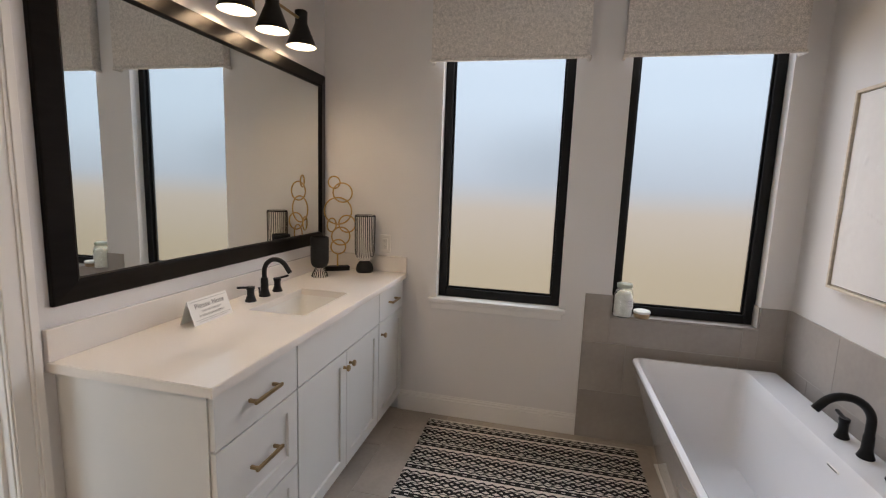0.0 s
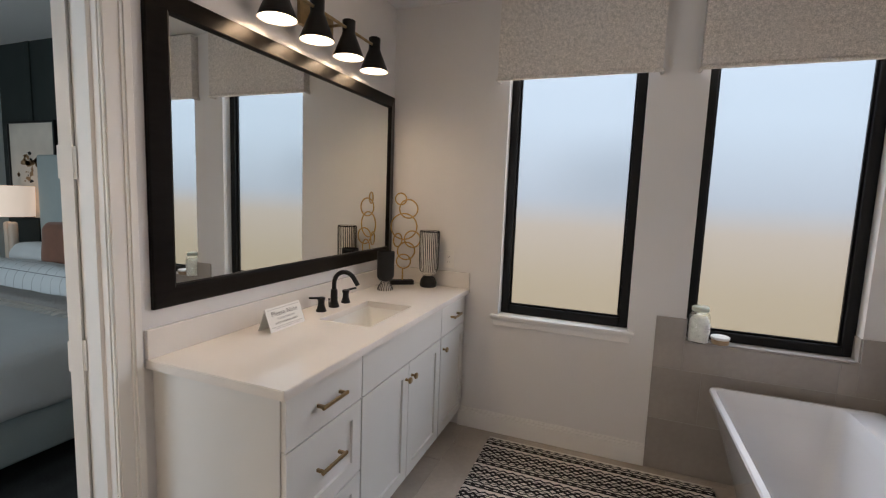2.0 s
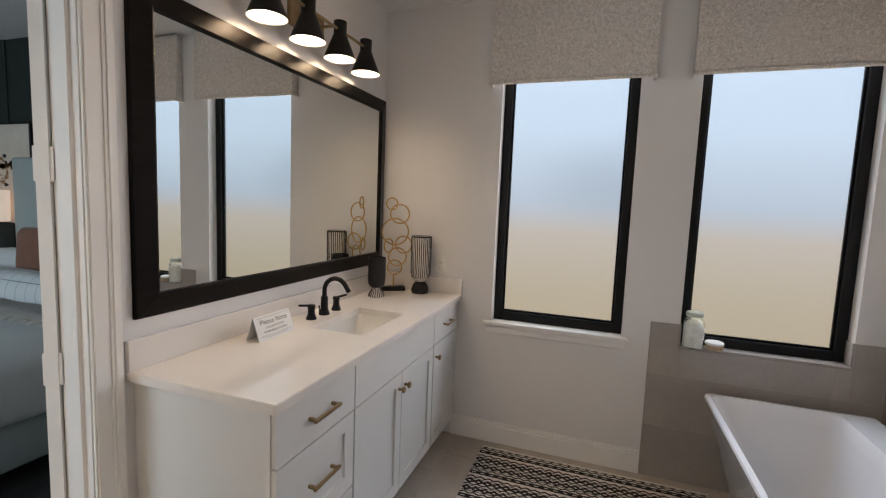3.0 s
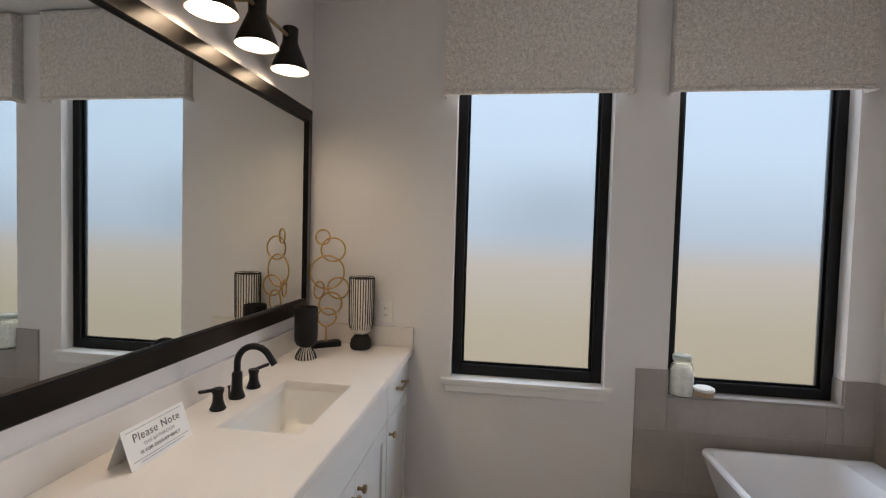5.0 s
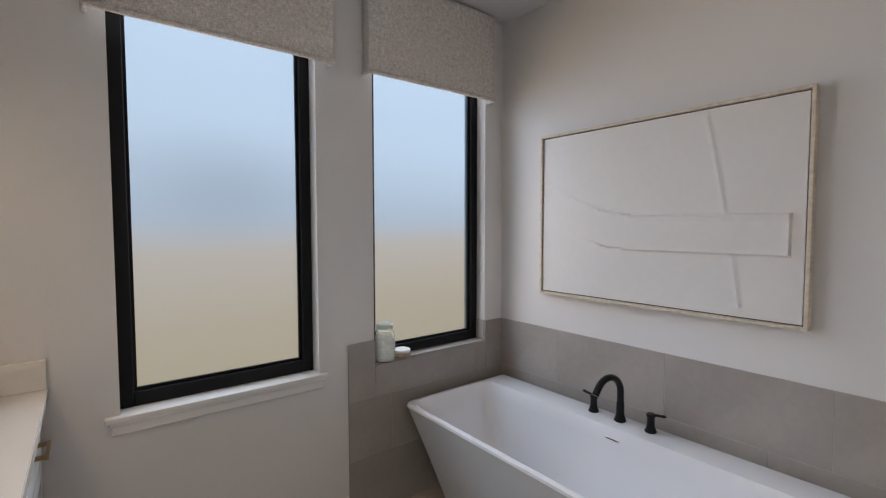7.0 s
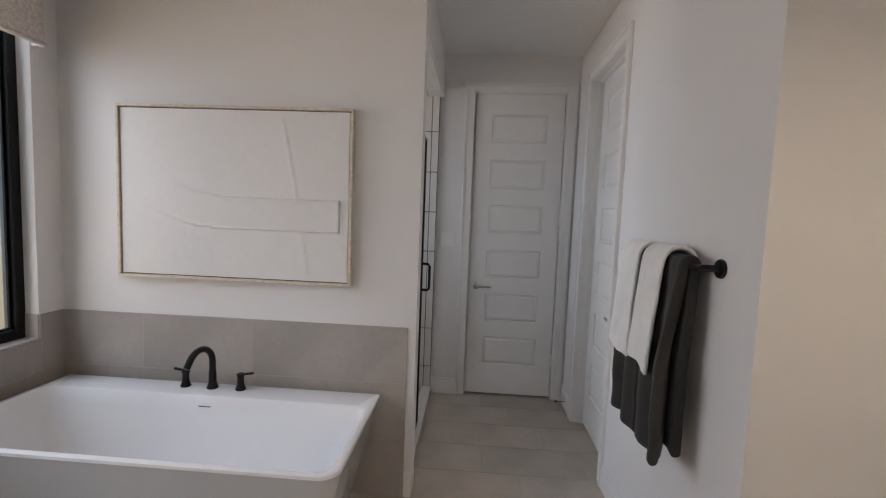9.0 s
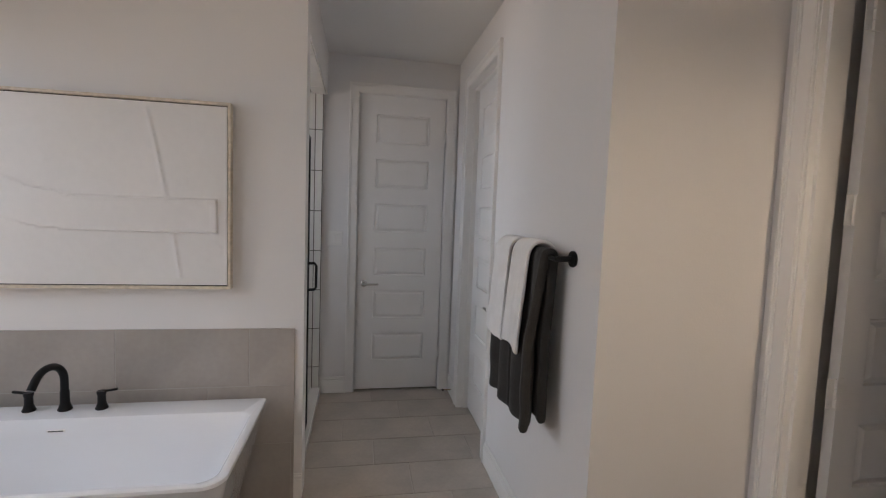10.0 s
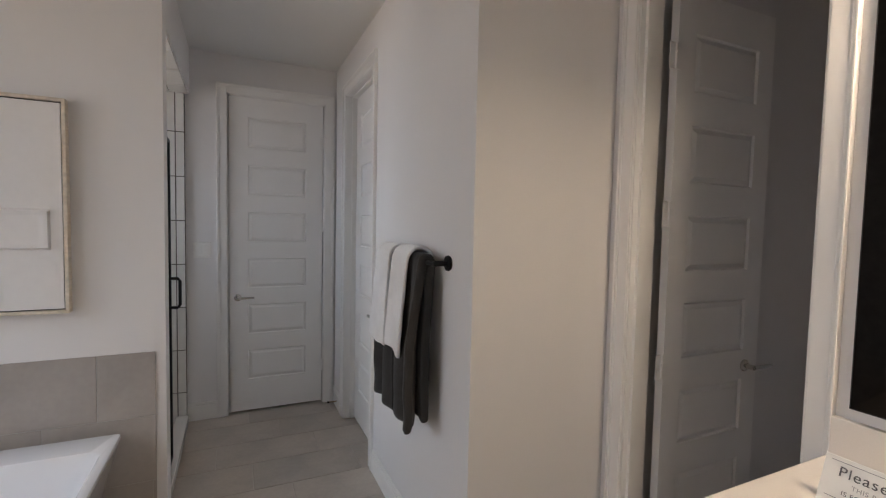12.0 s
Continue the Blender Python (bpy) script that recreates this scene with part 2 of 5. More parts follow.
def rug_weave():
    """Black bands, zigzags and lozenge chains woven into a cream ground, in rows along x."""
    m = bpy.data.materials.new("woven_rug")
    m.use_nodes = True
    nt = m.node_tree
    n, link = nt.nodes, nt.links.new
    b = n["Principled BSDF"]
    b.inputs["Roughness"].default_value = 0.95
    geo = n.new("ShaderNodeTexCoord")
    noise_ = n.new("ShaderNodeTexNoise")
    noise_.inputs["Scale"].default_value = 60
    link(geo.outputs["Object"], noise_.inputs["Vector"])
    sep = n.new("ShaderNodeSeparateXYZ")
    link(geo.outputs["Object"], sep.inputs[0])

    def op(kind, a, c=None):
        q = n.new("ShaderNodeMath")
        q.operation = kind
        for i, v in enumerate((a, c)):
            if v is None:
                continue
            if isinstance(v, (int, float)):
                q.inputs[i].default_value = v
            else:
                link(v, q.inputs[i])
        return q.outputs[0]

    wob = op("MULTIPLY", op("SUBTRACT", noise_.outputs["Fac"], 0.5), 0.006)
    u, v = op("ADD", sep.outputs["X"], wob), op("ADD", sep.outputs["Y"], wob)
    fv = op("FRACT", op("DIVIDE", op("ADD", v, 10.039), 0.222))
    fu = op("FRACT", op("DIVIDE", op("ADD", u, 10.0), 0.050))
    tri = op("MULTIPLY", op("ABSOLUTE", op("SUBTRACT", fu, 0.5)), 2.0)

    def near(x, at, half):
        return op("LESS_THAN", op("ABSOLUTE", op("SUBTRACT", x, at)), half)

    def zigzag(at, amp, half):
        return near(op("SUBTRACT", fv, op("MULTIPLY", tri, amp)), at, half)

    def chain(at, amp, half):
        d = op("ABSOLUTE", op("SUBTRACT", fv, at))
        return near(op("SUBTRACT", d, op("MULTIPLY", tri, amp)), 0.0, half)

    dots = op("MULTIPLY", near(fv, 0.075, 0.014), op("GREATER_THAN", tri, 0.55))
    band = op("SUBTRACT", near(fv, 0.075, 0.072), dots)
    marks = [band, zigzag(0.185, 0.055, 0.026), near(fv, 0.285, 0.014), chain(0.385, 0.062, 0.036), near(fv, 0.485, 0.014),
             zigzag(0.530, 0.055, 0.026), chain(0.690, 0.070, 0.040), near(fv, 0.795, 0.014), zigzag(0.850, 0.060, 0.030)]
    total = marks[0]
    for k in marks[1:]:
        total = op("MAXIMUM", total, k)
    mix = n.new("ShaderNodeMix")
    mix.data_type = "RGBA"
    mix.inputs["A"].default_value = (0.70, 0.65, 0.59, 1)
    mix.inputs["B"].default_value = (0.008, 0.0075, 0.008, 1)
    link(total, mix.inputs["Factor"])
    link(mix.outputs["Result"], b.inputs["Base Color"])
    weave = n.new("ShaderNodeTexNoise")
    weave.inputs["Scale"].default_value = 300
    link(geo.outputs["Object"], weave.inputs["Vector"])
    bp = n.new("ShaderNodeBump")
    bp.inputs["Strength"].default_value, bp.inputs["Distance"].default_value = 0.8, 0.004
    link(op("ADD", weave.outputs["Fac"], op("MULTIPLY", total, 0.4)), bp.inputs["Height"])
    link(bp.outputs[0], b.inputs["Normal"])
    return m


def bedding_grid():
    """White cotton with thin broken dark lines in a loose grid."""
    m = mat("grid_cotton", (0.66, 0.69, 0.70), 0.9, vary=0.04, bump=0.3, bump_scale=80)
    nt = m.node_tree
    n, link = nt.nodes, nt.links.new
    brick = n.new("ShaderNodeTexBrick")
    brick.offset = 0.0
    brick.inputs["Scale"].default_value = 9.0
    brick.inputs["Mortar Size"].default_value = 0.012
    brick.inputs["Brick Width"].default_value = 0.9
    brick.inputs["Row Height"].default_value = 0.8
    brick.inputs["Color1"].default_value = brick.inputs["Color2"].default_value = (0.66, 0.69, 0.70, 1)
    brick.inputs["Mortar"].default_value = (0.05, 0.055, 0.06, 1)
    geo = n.new("ShaderNodeTexCoord")
    link(geo.outputs["Object"], brick.inputs["Vector"])
    link(brick.outputs["Color"], n["Principled BSDF"].inputs["Base Color"])
    return m


FROST, CLEAR, MIRROR, OUT, RUG, GRID = frosted(), clear_glass(), mirror_glass(), outdoors(), rug_weave(), bedding_grid()


# ---- mesh helpers ----
def thing(name, label, category, at=(0, 0, 0), group="", kind="", turn=0):
    ob = new(name)
    ob.empty_display_size = 0.05
    ob.matrix_world = pose(*at, 0, 0, turn)
    return tagged(ob, label, category, group, kind)


def part(name, bm, material, parent=None, label="", smooth=False):
    me = bpy.data.meshes.new(name)
    bmesh.ops.recalc_face_normals(bm, faces=bm.faces)
    bm.to_mesh(me)
    bm.free()
    if smooth:
        for p in me.polygons:
            p.use_smooth = True
        me.set_sharp_from_angle(angle=radians(38))
    me.materials.append(material)
    ob = new(name, me)
    ob.parent = parent
    return tagged(ob, label)


def box(x0, y0, z0, x1, y1, z1, bevel=0.0, segs=2, bm=None):
    own = bmesh.new()
    bmesh.ops.create_cube(own, size=1)
    for v in own.verts:
        v.co = Vector(((x0 + x1) / 2 + v.co.x * (x1 - x0), (y0 + y1) / 2 + v.co.y * (y1 - y0), (z0 + z1) / 2 + v.co.z * (z1 - z0)))
    if bevel:
        bmesh.ops.bevel(own, geom=own.edges[:], offset=bevel, segments=segs, affect="EDGES", profile=0.5)
    return join(bm, own)


def join(bm, own):
    if bm is None:
        return own
    me = bpy.data.meshes.new("tmp")
    own.to_mesh(me)
    own.free()
    bm.from_mesh(me)
    bpy.data.meshes.remove(me)
    return bm


def lathe(profile, segs=32, at=(0, 0, 0), bm=None):
    """Turns (radius, z) rows round the z axis."""
    own = bmesh.new()
    rings = []
    for r, z in profile:
        if r < 1e-5:
            rings.append([own.verts.new((at[0], at[1], at[2] + z))])
        else:
            rings.append([own.verts.new((at[0] + r * math.cos(2 * math.pi * i / segs), at[1] + r * math.sin(2 * math.pi * i / segs), at[2] + z)) for i in range(segs)])
    for a, b in zip(rings, rings[1:]):
        for i in range(segs):
            j = (i + 1) % segs
            q = [a[i % len(a)], a[j % len(a)], b[j % len(b)], b[i % len(b)]]
            q = [v for k, v in enumerate(q) if v not in q[:k]]
            if len(q) > 2:
                own.faces.new(q)
    return join(bm, own)


def tube(points, radius, segs=14, closed=False, bm=None):
    """A round bar along a line of points; radius may be a list."""
    own = bmesh.new()
    pts = [Vector(p) for p in points]
    n = len(pts)
    rings, up = [], None
    for i, p in enumerate(pts):
        a = pts[(i - 1) % n] if closed or i else p
        b = pts[(i + 1) % n] if closed or i < n - 1 else p
        d = (b - a).normalized()
        if up is None:
            up = d.orthogonal().normalized()
        up = (up - d * up.dot(d)).normalized()
        side = d.cross(up)
        r = radius[i] if isinstance(radius, (list, tuple)) else radius
        rings.append([own.verts.new(p + (up * math.cos(2 * math.pi * k / segs) + side * math.sin(2 * math.pi * k / segs)) * r) for k in range(segs)])
    pairs = list(zip(rings, rings[1:])) + ([(rings[-1], rings[0])] if closed else [])
    for a, b in pairs:
        for k in range(segs):
            own.faces.new((a[k], a[(k + 1) % segs], b[(k + 1) % segs], b[k]))
    if not closed:
        own.faces.new(rings[0])
        own.faces.new(rings[-1])
    return join(bm, own)


def slab(w, h, t, panels, steps):
    """An upright slab in the xz plane, front at y = 0, back at y = t, with panels pressed into both faces.
    steps: (inward, deep) rows for each panel."""
    bm = bmesh.new()
    for y, turned in ((0.0, False), (t, True)):
        xs = sorted({0.0, w, *[p[0] for p in panels], *[p[2] for p in panels]})
        zs = sorted({0.0, h, *[p[1] for p in panels], *[p[3] for p in panels]})
        grid = {(i, k): bm.verts.new((x, y, z)) for i, x in enumerate(xs) for k, z in enumerate(zs)}
        pressed = []
        for i in range(len(xs) - 1):
            for k in range(len(zs) - 1):
                q = [grid[i, k], grid[i + 1, k], grid[i + 1, k + 1], grid[i, k + 1]]
                f = bm.faces.new(q[::-1] if turned else q)
                if any(p[0] <= xs[i] and p[2] >= xs[i + 1] and p[1] <= zs[k] and p[3] >= zs[k + 1] for p in panels):
                    pressed.append(f)
        bm.normal_update()
        for inward, deep in steps:
            for f in pressed:
                bmesh.ops.inset_individual(bm, faces=[f], thickness=inward, depth=deep)
    box_edges = [(0, 0), (w, 0), (w, h), (0, h)]
    for (xa, za), (xb, zb) in zip(box_edges, box_edges[1:] + box_edges[:1]):
        bm.faces.new([bm.verts.new(c) for c in ((xa, 0, za), (xb, 0, zb), (xb, t, zb), (xa, t, za))])
    bmesh.ops.remove_doubles(bm, verts=bm.verts, dist=0.0002)
    return bm


def ring_path(c, r, axis_u, axis_v, n=36, start=0.0, end=2 * math.pi):
    c, axis_u, axis_v = Vector(c), Vector(axis_u), Vector(axis_v)
    return [c + r * (math.cos(start + (end - start) * i / n) * axis_u + math.sin(start + (end - start) * i / n) * axis_v) for i in range(n + (end - start < 6.28))]


def structure(ob, label, category):
    return tagged(ob, label, category, kind="structure")


def wall(name, x0, y0, x1, y1, openings=(), top=2.72, along="x", material=None, label="white painted drywall wall"):
    """A wall with thickness; openings are (from, bottom, to, top) along its length."""
    bm = bmesh.new()
    lo, hi = (x0, x1) if along == "x" else (y0, y1)
    spans, at = [], lo
    for a, b, c, d in sorted(openings):
        spans += [(at, 0, a, top), (a, 0, c, b), (a, d, c, top)]
        at = c
    spans.append((at, 0, hi, top))
    for a, b, c, d in spans:
        if c - a > 0.001 and d - b > 0.001:
            if along == "x":
                box(a, y0, b, c, y1, d, bm=bm)
            else:
                box(x0, a, b, x1, c, d, bm=bm)
    bmesh.ops.remove_doubles(bm, verts=bm.verts, dist=0.0005)
    return structure(part(name, bm, material or PAINT), label, "wall")


# ---- plan ----
W, N, E, S = -0.74, 3.395, 2.02, -0.185        # inner faces of the bathroom's walls
HS, HN, HE, H = 0.45, 1.50, 3.41, 2.72         # the hall's south, north and end walls; ceiling
CT = 0.935                                     # counter top
DOOR = 2.435
W1, W2 = (0.038, 0.785, 0.805, 2.45), (1.10, 0.775, 1.875, 2.45)

# ---- structure ----
wall_west = wall("wall_west", W - 0.12, S - 0.12, W, N + 0.16, [(0.70, 0, 1.535, DOOR)], along="y")
wall_north = wall("wall_north", W, N, E + 0.12, N + 0.16, [W1, W2], label="white painted drywall wall with two tall windows")
wall_east = wall("wall_east", E, HN - 0.005, E + 0.12, N, along="y")
wall_hall_end = wall("wall_hall_end", HE, HS - 0.12, HE + 0.12, 1.53, [(0.545, 0, 1.255, DOOR)], along="y")
wall_hall_south = wall("wall_hall_south", 1.15, HS - 0.12, HE, HS, [(2.31, 0, 3.03, DOOR)])
wall_corner = wall("wall_corner", 1.03, S, 1.15, HS, along="y")
wall_south = wall("wall_south", W, S - 0.12, 1.15, S, [(0.312, 0, 0.925, DOOR)])
bm = box(E + 0.12, HN, 2.40, HE, HN + 0.12, H)
structure(part("shower_header", bm, PAINT), "white painted header above the shower opening", "wall")
wall_shower_east = wall("wall_shower_east", HE - 0.02, 1.53, HE + 0.12, 2.7, along="y", label="shower side wall behind white tiles", material=DGROUT)
wall("wall_shower_back", E + 0.12, 2.7, HE + 0.12, 2.82, [(2.35, 1.5, 3.15, 2.2)], label="white tiled shower back wall with assumed high window", material=SHOWERT)
# unseen walls behind the closed doors, added to keep outside light out
bm = bmesh.new()
box(HE, HS - 0.55, 0, HE + 0.5, HS - 0.43, H, bm=bm)
box(1.15, HS - 0.60, 0, HE + 0.12, HS - 0.55, H, bm=bm)
structure(part("wall_closet", bm, PAINT), "plain unseen wall closing off behind the doors", "wall")
# unseen box added behind the end door, so its gaps stay dark
wall("wall_store_east", HE + 0.58, -0.20, HE + 0.70, 1.80, along="y")
wall("wall_store_north", HE + 0.12, 1.68, HE + 0.58, 1.80)
wall("wall_store_south", HE + 0.12, -0.20, HE + 0.58, -0.13)
# the small room behind the narrow door
wall("wall_wc_west", 0.0, -1.65, 0.12, S - 0.12, along="y")
# unseen side wall, set tight behind the open door to darken its hinge gap
wall("wall_wc_east", 0.985, -1.65, 1.105, S - 0.12, along="y")
wall("wall_wc_south", 0.0, -1.77, 1.105, -1.65)
# bedroom
BN, BW = 3.12, -4.62
wall("wall_bedroom_north", BW, BN, W - 0.12, BN + 0.12, material=DKGREEN, label="dark green panelled bedroom wall")
wall("wall_bedroom_west", BW - 0.12, -1.6, BW, BN + 0.12, material=SAGE, along="y", label="pale sage painted bedroom wall")
wall("wall_bedroom_south", BW, -1.72, W - 0.12, -1.6, [(-3.6, 0.6, -1.5, 2.3)], material=SAGE, label="pale sage bedroom wall with assumed, unseen window opening")
wall("wall_bedroom_east", W - 0.12, -1.6, W - 0.10, S - 0.12, material=SAGE, along="y", label="pale sage bedroom wall")
bm = bmesh.new()
for x in (-4.2, -3.35, -2.5, -1.65):
    box(x, BN - 0.012, 0, x + 0.06, BN, H, 0.003, bm=bm)
structure(part("wall_batten", bm, DKGREEN), "dark green vertical wall battens", "trim")
bm = box(BW - 0.12, -1.85, H, HE + 0.6, N + 0.16, H + 0.08)
structure(part("ceiling", bm, CEIL), "white textured drywall ceiling", "ceiling")
bm = box(W - 0.06, -1.77, -0.10, HE + 0.6, N + 0.05, -0.0025)
floor = structure(part("floor", bm, GROUT), "grey-beige rectangular porcelain floor tiles", "floor")
bm = box(BW, -1.72, -0.10, W - 0.06, BN + 0.1, 0.0)
structure(part("floor_bedroom", bm, CARPET), "dark charcoal patterned bedroom carpet", "floor")

# outdoors
bm = bmesh.new()
bmesh.ops.create_grid(bm, x_segments=1, y_segments=1, size=1)
for v in bm.verts:
    v.co = Vector((1.45 + v.co.x * 2.8, 4.7, 1.7 + v.co.y * 2.7))
structure(part("backdrop", bm, OUT), "bright overcast day above a tan fence", "backdrop")

# bedroom daylight: area lamp added in an assumed, unseen window opening
lamp = bpy.data.lights.new("bedroom_window_light", "AREA")
lamp.shape, lamp.size, lamp.size_y, lamp.energy, lamp.color = "RECTANGLE", 2.0, 1.6, BED_WINDOW, (0.80, 0.93, 1.0)
ob = new("bedroom_window_light", lamp)
ob.matrix_world = look((-2.55, -1.63, 1.45), (-2.55, 3.0, 1.0))


# lamp added to brighten the hall, set in an assumed, unseen shower window
lamp = bpy.data.lights.new("shower_window_light", "AREA")
lamp.shape, lamp.size, lamp.size_y, lamp.energy, lamp.color = "RECTANGLE", 0.8, 0.7, SHOWER_ADDED, (0.86, 0.94, 1.0)
ob = new("shower_window_light", lamp)
ob.matrix_world = look((2.75, 2.74, 1.85), (2.75, 0.5, 1.0))


def casing(name, along, lo, hi, top, face, out, width=0.085, label="white painted door casing"):
    """Door trim on one wall face: two legs and a head, each a flat board with a thick outer band and a bead.
    out: +1 or -1, the side to which the wall's face looks."""
    bm = bmesh.new()
    prof = ((0.0, 0.006, 0.010), (0.006, 0.052, 0.013), (0.052, 0.062, 0.017), (0.062, width, 0.021))

    def bar(a0, a1, z0, z1, t):
        lo_f, hi_f = sorted((face, face + out * t))
        if along == "x":
            box(a0, lo_f, z0, a1, hi_f, z1, 0.0015, 1, bm=bm)
        else:
            box(lo_f, a0, z0, hi_f, a1, z1, 0.0015, 1, bm=bm)

    for a, b, t in prof:
        bar(lo - b, lo - a, 0, top + b, t)
        bar(hi + a, hi + b, 0, top + b, t)
        bar(lo - a, hi + a, top + a, top + b, t)
    return structure(part(name, bm, TRIM), label, "trim")


def jamb(name, along, lo, hi, top, f0, f1, stop):
    """The lining of a door opening with its stop."""
    bm = bmesh.new()

    def bar(a0, a1, z0, z1, g0, g1):
        if along == "x":
            box(a0, g0, z0, a1, g1, z1, 0.001, 1, bm=bm)
        else:
            box(g0, a0, z0, g1, a1, z1, 0.001, 1, bm=bm)

    for t, g0, g1 in ((0.004, f0, f1), (0.016, stop, stop + 0.035)):
        bar(lo, lo + t, 0, top, g0, g1)
        bar(hi - t, hi, 0, top, g0, g1)
        bar(lo + t, hi - t, top - t, top, g0, g1)
    return structure(part(name, bm, TRIM), "white painted door jamb with stop", "trim")


casing("door_casing", "y", 0.70, 1.535, DOOR, W, 1)
jamb("door_jamb", "y", 0.70, 1.535, DOOR, W - 0.121, W + 0.001, W - 0.06)
casing("door_casing", "x", 0.312, 0.925, DOOR, S, 1, width=0.068)
jamb("door_jamb", "x", 0.312, 0.925, DOOR, S - 0.121, S + 0.001, S - 0.06)
casing("door_casing", "y", 0.545, 1.255, DOOR, HE, -1, width=0.075)
jamb("door_jamb", "y", 0.545, 1.255, DOOR, HE - 0.001, HE + 0.121, HE + 0.05)
casing("door_casing", "x", 2.31, 3.03, DOOR, HS, 1, width=0.075)
jamb("door_jamb", "x", 2.31, 3.03, DOOR, HS - 0.121, HS + 0.001, HS - 0.075)


def baseboard(along, a0, a1, face, out, h=0.135):
    bm = bmesh.new()
    for z0, z1, t in ((0, h - 0.028, 0.014), (h - 0.028, h - 0.012, 0.010), (h - 0.012, h, 0.006)):
        lo_f, hi_f = sorted((face, face + out * t))
        if along == "x":
            box(a0, lo_f, z0, a1, hi_f, z1, 0.002, 1, bm=bm)
        else:
            box(lo_f, a0, z0, hi_f, a1, z1, 0.002, 1, bm=bm)
    return structure(part("baseboard", bm, TRIM), "white painted wooden baseboard", "trim")


baseboard("x", -0.20, 0.95, N, -1)
baseboard("x", 1.015, 2.235, HS, 1)
baseboard("x", 3.105, HE, HS, 1)
baseboard("y", HS, 0.47, HE, -1)
baseboard("y", 1.33, 1.53, HE, -1)
baseboard("y", S, HS + 0.014, 1.03, -1)
baseboard("x", 0.993, 1.03, S, 1)
baseboard("y", HN - 0.005, 1.535, E, -1)


# ---- windows ----
def window(name, o):
    x0, z0, x1, z1 = o
    win = thing(name, "tall black-framed window with frosted glass", "window", kind="structure")
    y0, y1, b = N + 0.07, N + 0.13, 0.049
    bm = bmesh.new()
    box(x0, y0, z0, x0 + b, y1, z1, 0.003, 1, bm=bm)
    box(x1 - b, y0, z0, x1, y1, z1, 0.003, 1, bm=bm)
    box(x0 + b, y0, z0, x1 - b, y1, z0 + b + 0.006, 0.003, 1, bm=bm)
    box(x0 + b, y0, z1 - b, x1 - b, y1, z1, 0.003, 1, bm=bm)
    part("window_frame", bm, WINB, win)
    bm = bmesh.new()
    g = 0.012
    for a0, c0, a1, c1 in ((x0 + b, z0 + b + 0.006, x0 + b + g, z1 - b), (x1 - b - g, z0 + b + 0.006, x1 - b, z1 - b),
                           (x0 + b + g, z0 + b + 0.006, x1 - b - g, z0 + b + 0.006 + g), (x0 + b + g, z1 - b - g, x1 - b - g, z1 - b)):
        box(a0, y0 + 0.022, c0, a1, y0 + 0.034, c1, 0.001, 1, bm=bm)
    part("glazing_bead", bm, WINB, win)
    bm = bmesh.new()
    bmesh.ops.create_grid(bm, x_segments=1, y_segments=1, size=0.5)
    for v in bm.verts:
        v.co = Vector(((x0 + x1) / 2 + v.co.x * (x1 - x0 - 2 * b - 0.01), y0 + 0.036, (z0 + z1) / 2 + v.co.y * (z1 - z0 - 2 * b)))
    pane = part("pane", bm, FROST, win, "frosted obscure glass")
    pane.visible_shadow = False
    return win


window("window_1", W1)
window("window_2", W2)
bm = box(-0.010, N - 0.028, 0.767, 0.842, N + 0.07, 0.7875, 0.004, 2)
sill = structure(part("window_sill", bm, TRIM), "white painted window stool with apron", "sill")
bm = box(0.010, N - 0.014, 0.718, 0.822, N, 0.767, 0.003, 1)
box(0.002, N - 0.018, 0.752, 0.830, N, 0.767, 0.003, 1, bm=bm)
part("apron", bm, TRIM, sill)


# ---- tiles ----
tile_meshes = {}


def tile(parent, x0, y0, z0, x1, y1, z1, material, edge=0.0015):
    """One tile as a shallow bevelled box of its own; equal sizes share a mesh."""
    size = (round(x1 - x0, 3), round(y1 - y0, 3), round(z1 - z0, 3), material.name)
    if size not in tile_meshes:
        a, b, c = size[0] / 2, size[1] / 2, size[2] / 2
        thin = min(range(3), key=lambda i: size[i])
        half = [a, b, c]
        rings = []
        for s, cut in ((-1, edge), (-1, 0), (1, 0), (1, edge)):
            hh = [h - cut for h in half]
            d = s * (half[thin] - (0 if cut else edge))
            o = [i for i in range(3) if i != thin]
            ring = []
            for p, q in ((-1, -1), (1, -1), (1, 1), (-1, 1)):
                co = [0, 0, 0]
                co[thin], co[o[0]], co[o[1]] = d, p * hh[o[0]], q * hh[o[1]]
                ring.append(tuple(co))
            rings.append(ring)
        verts = [v for r in rings for v in r]
        faces = [(0, 1, 2, 3), (12, 13, 14, 15)] + [(4 * i + k, 4 * i + (k + 1) % 4, 4 * i + 4 + (k + 1) % 4, 4 * i + 4 + k) for i in range(3) for k in range(4)]
        me = bpy.data.meshes.new("tile")
        me.from_pydata(verts, [], faces)
        bm = bmesh.new()
        bm.from_mesh(me)
        bmesh.ops.recalc_face_normals(bm, faces=bm.faces)
        bm.to_mesh(me)
        bm.free()
        me.materials.append(material)
        tile_meshes[size] = me
    ob = new("tile", tile_meshes[size])
    ob.parent = parent
    ob.location = ((x0 + x1) / 2, (y0 + y1) / 2, (z0 + z1) / 2)
    return ob


def cuts(lo, hi, first, step):
    at = first - math.ceil((first - lo) / step) * step
    edges = [lo]
    while at < hi - 0.004:
        if at > lo + 0.004:
            edges.append(at)
        at += step
    return list(zip(edges, edges[1:] + [hi]))


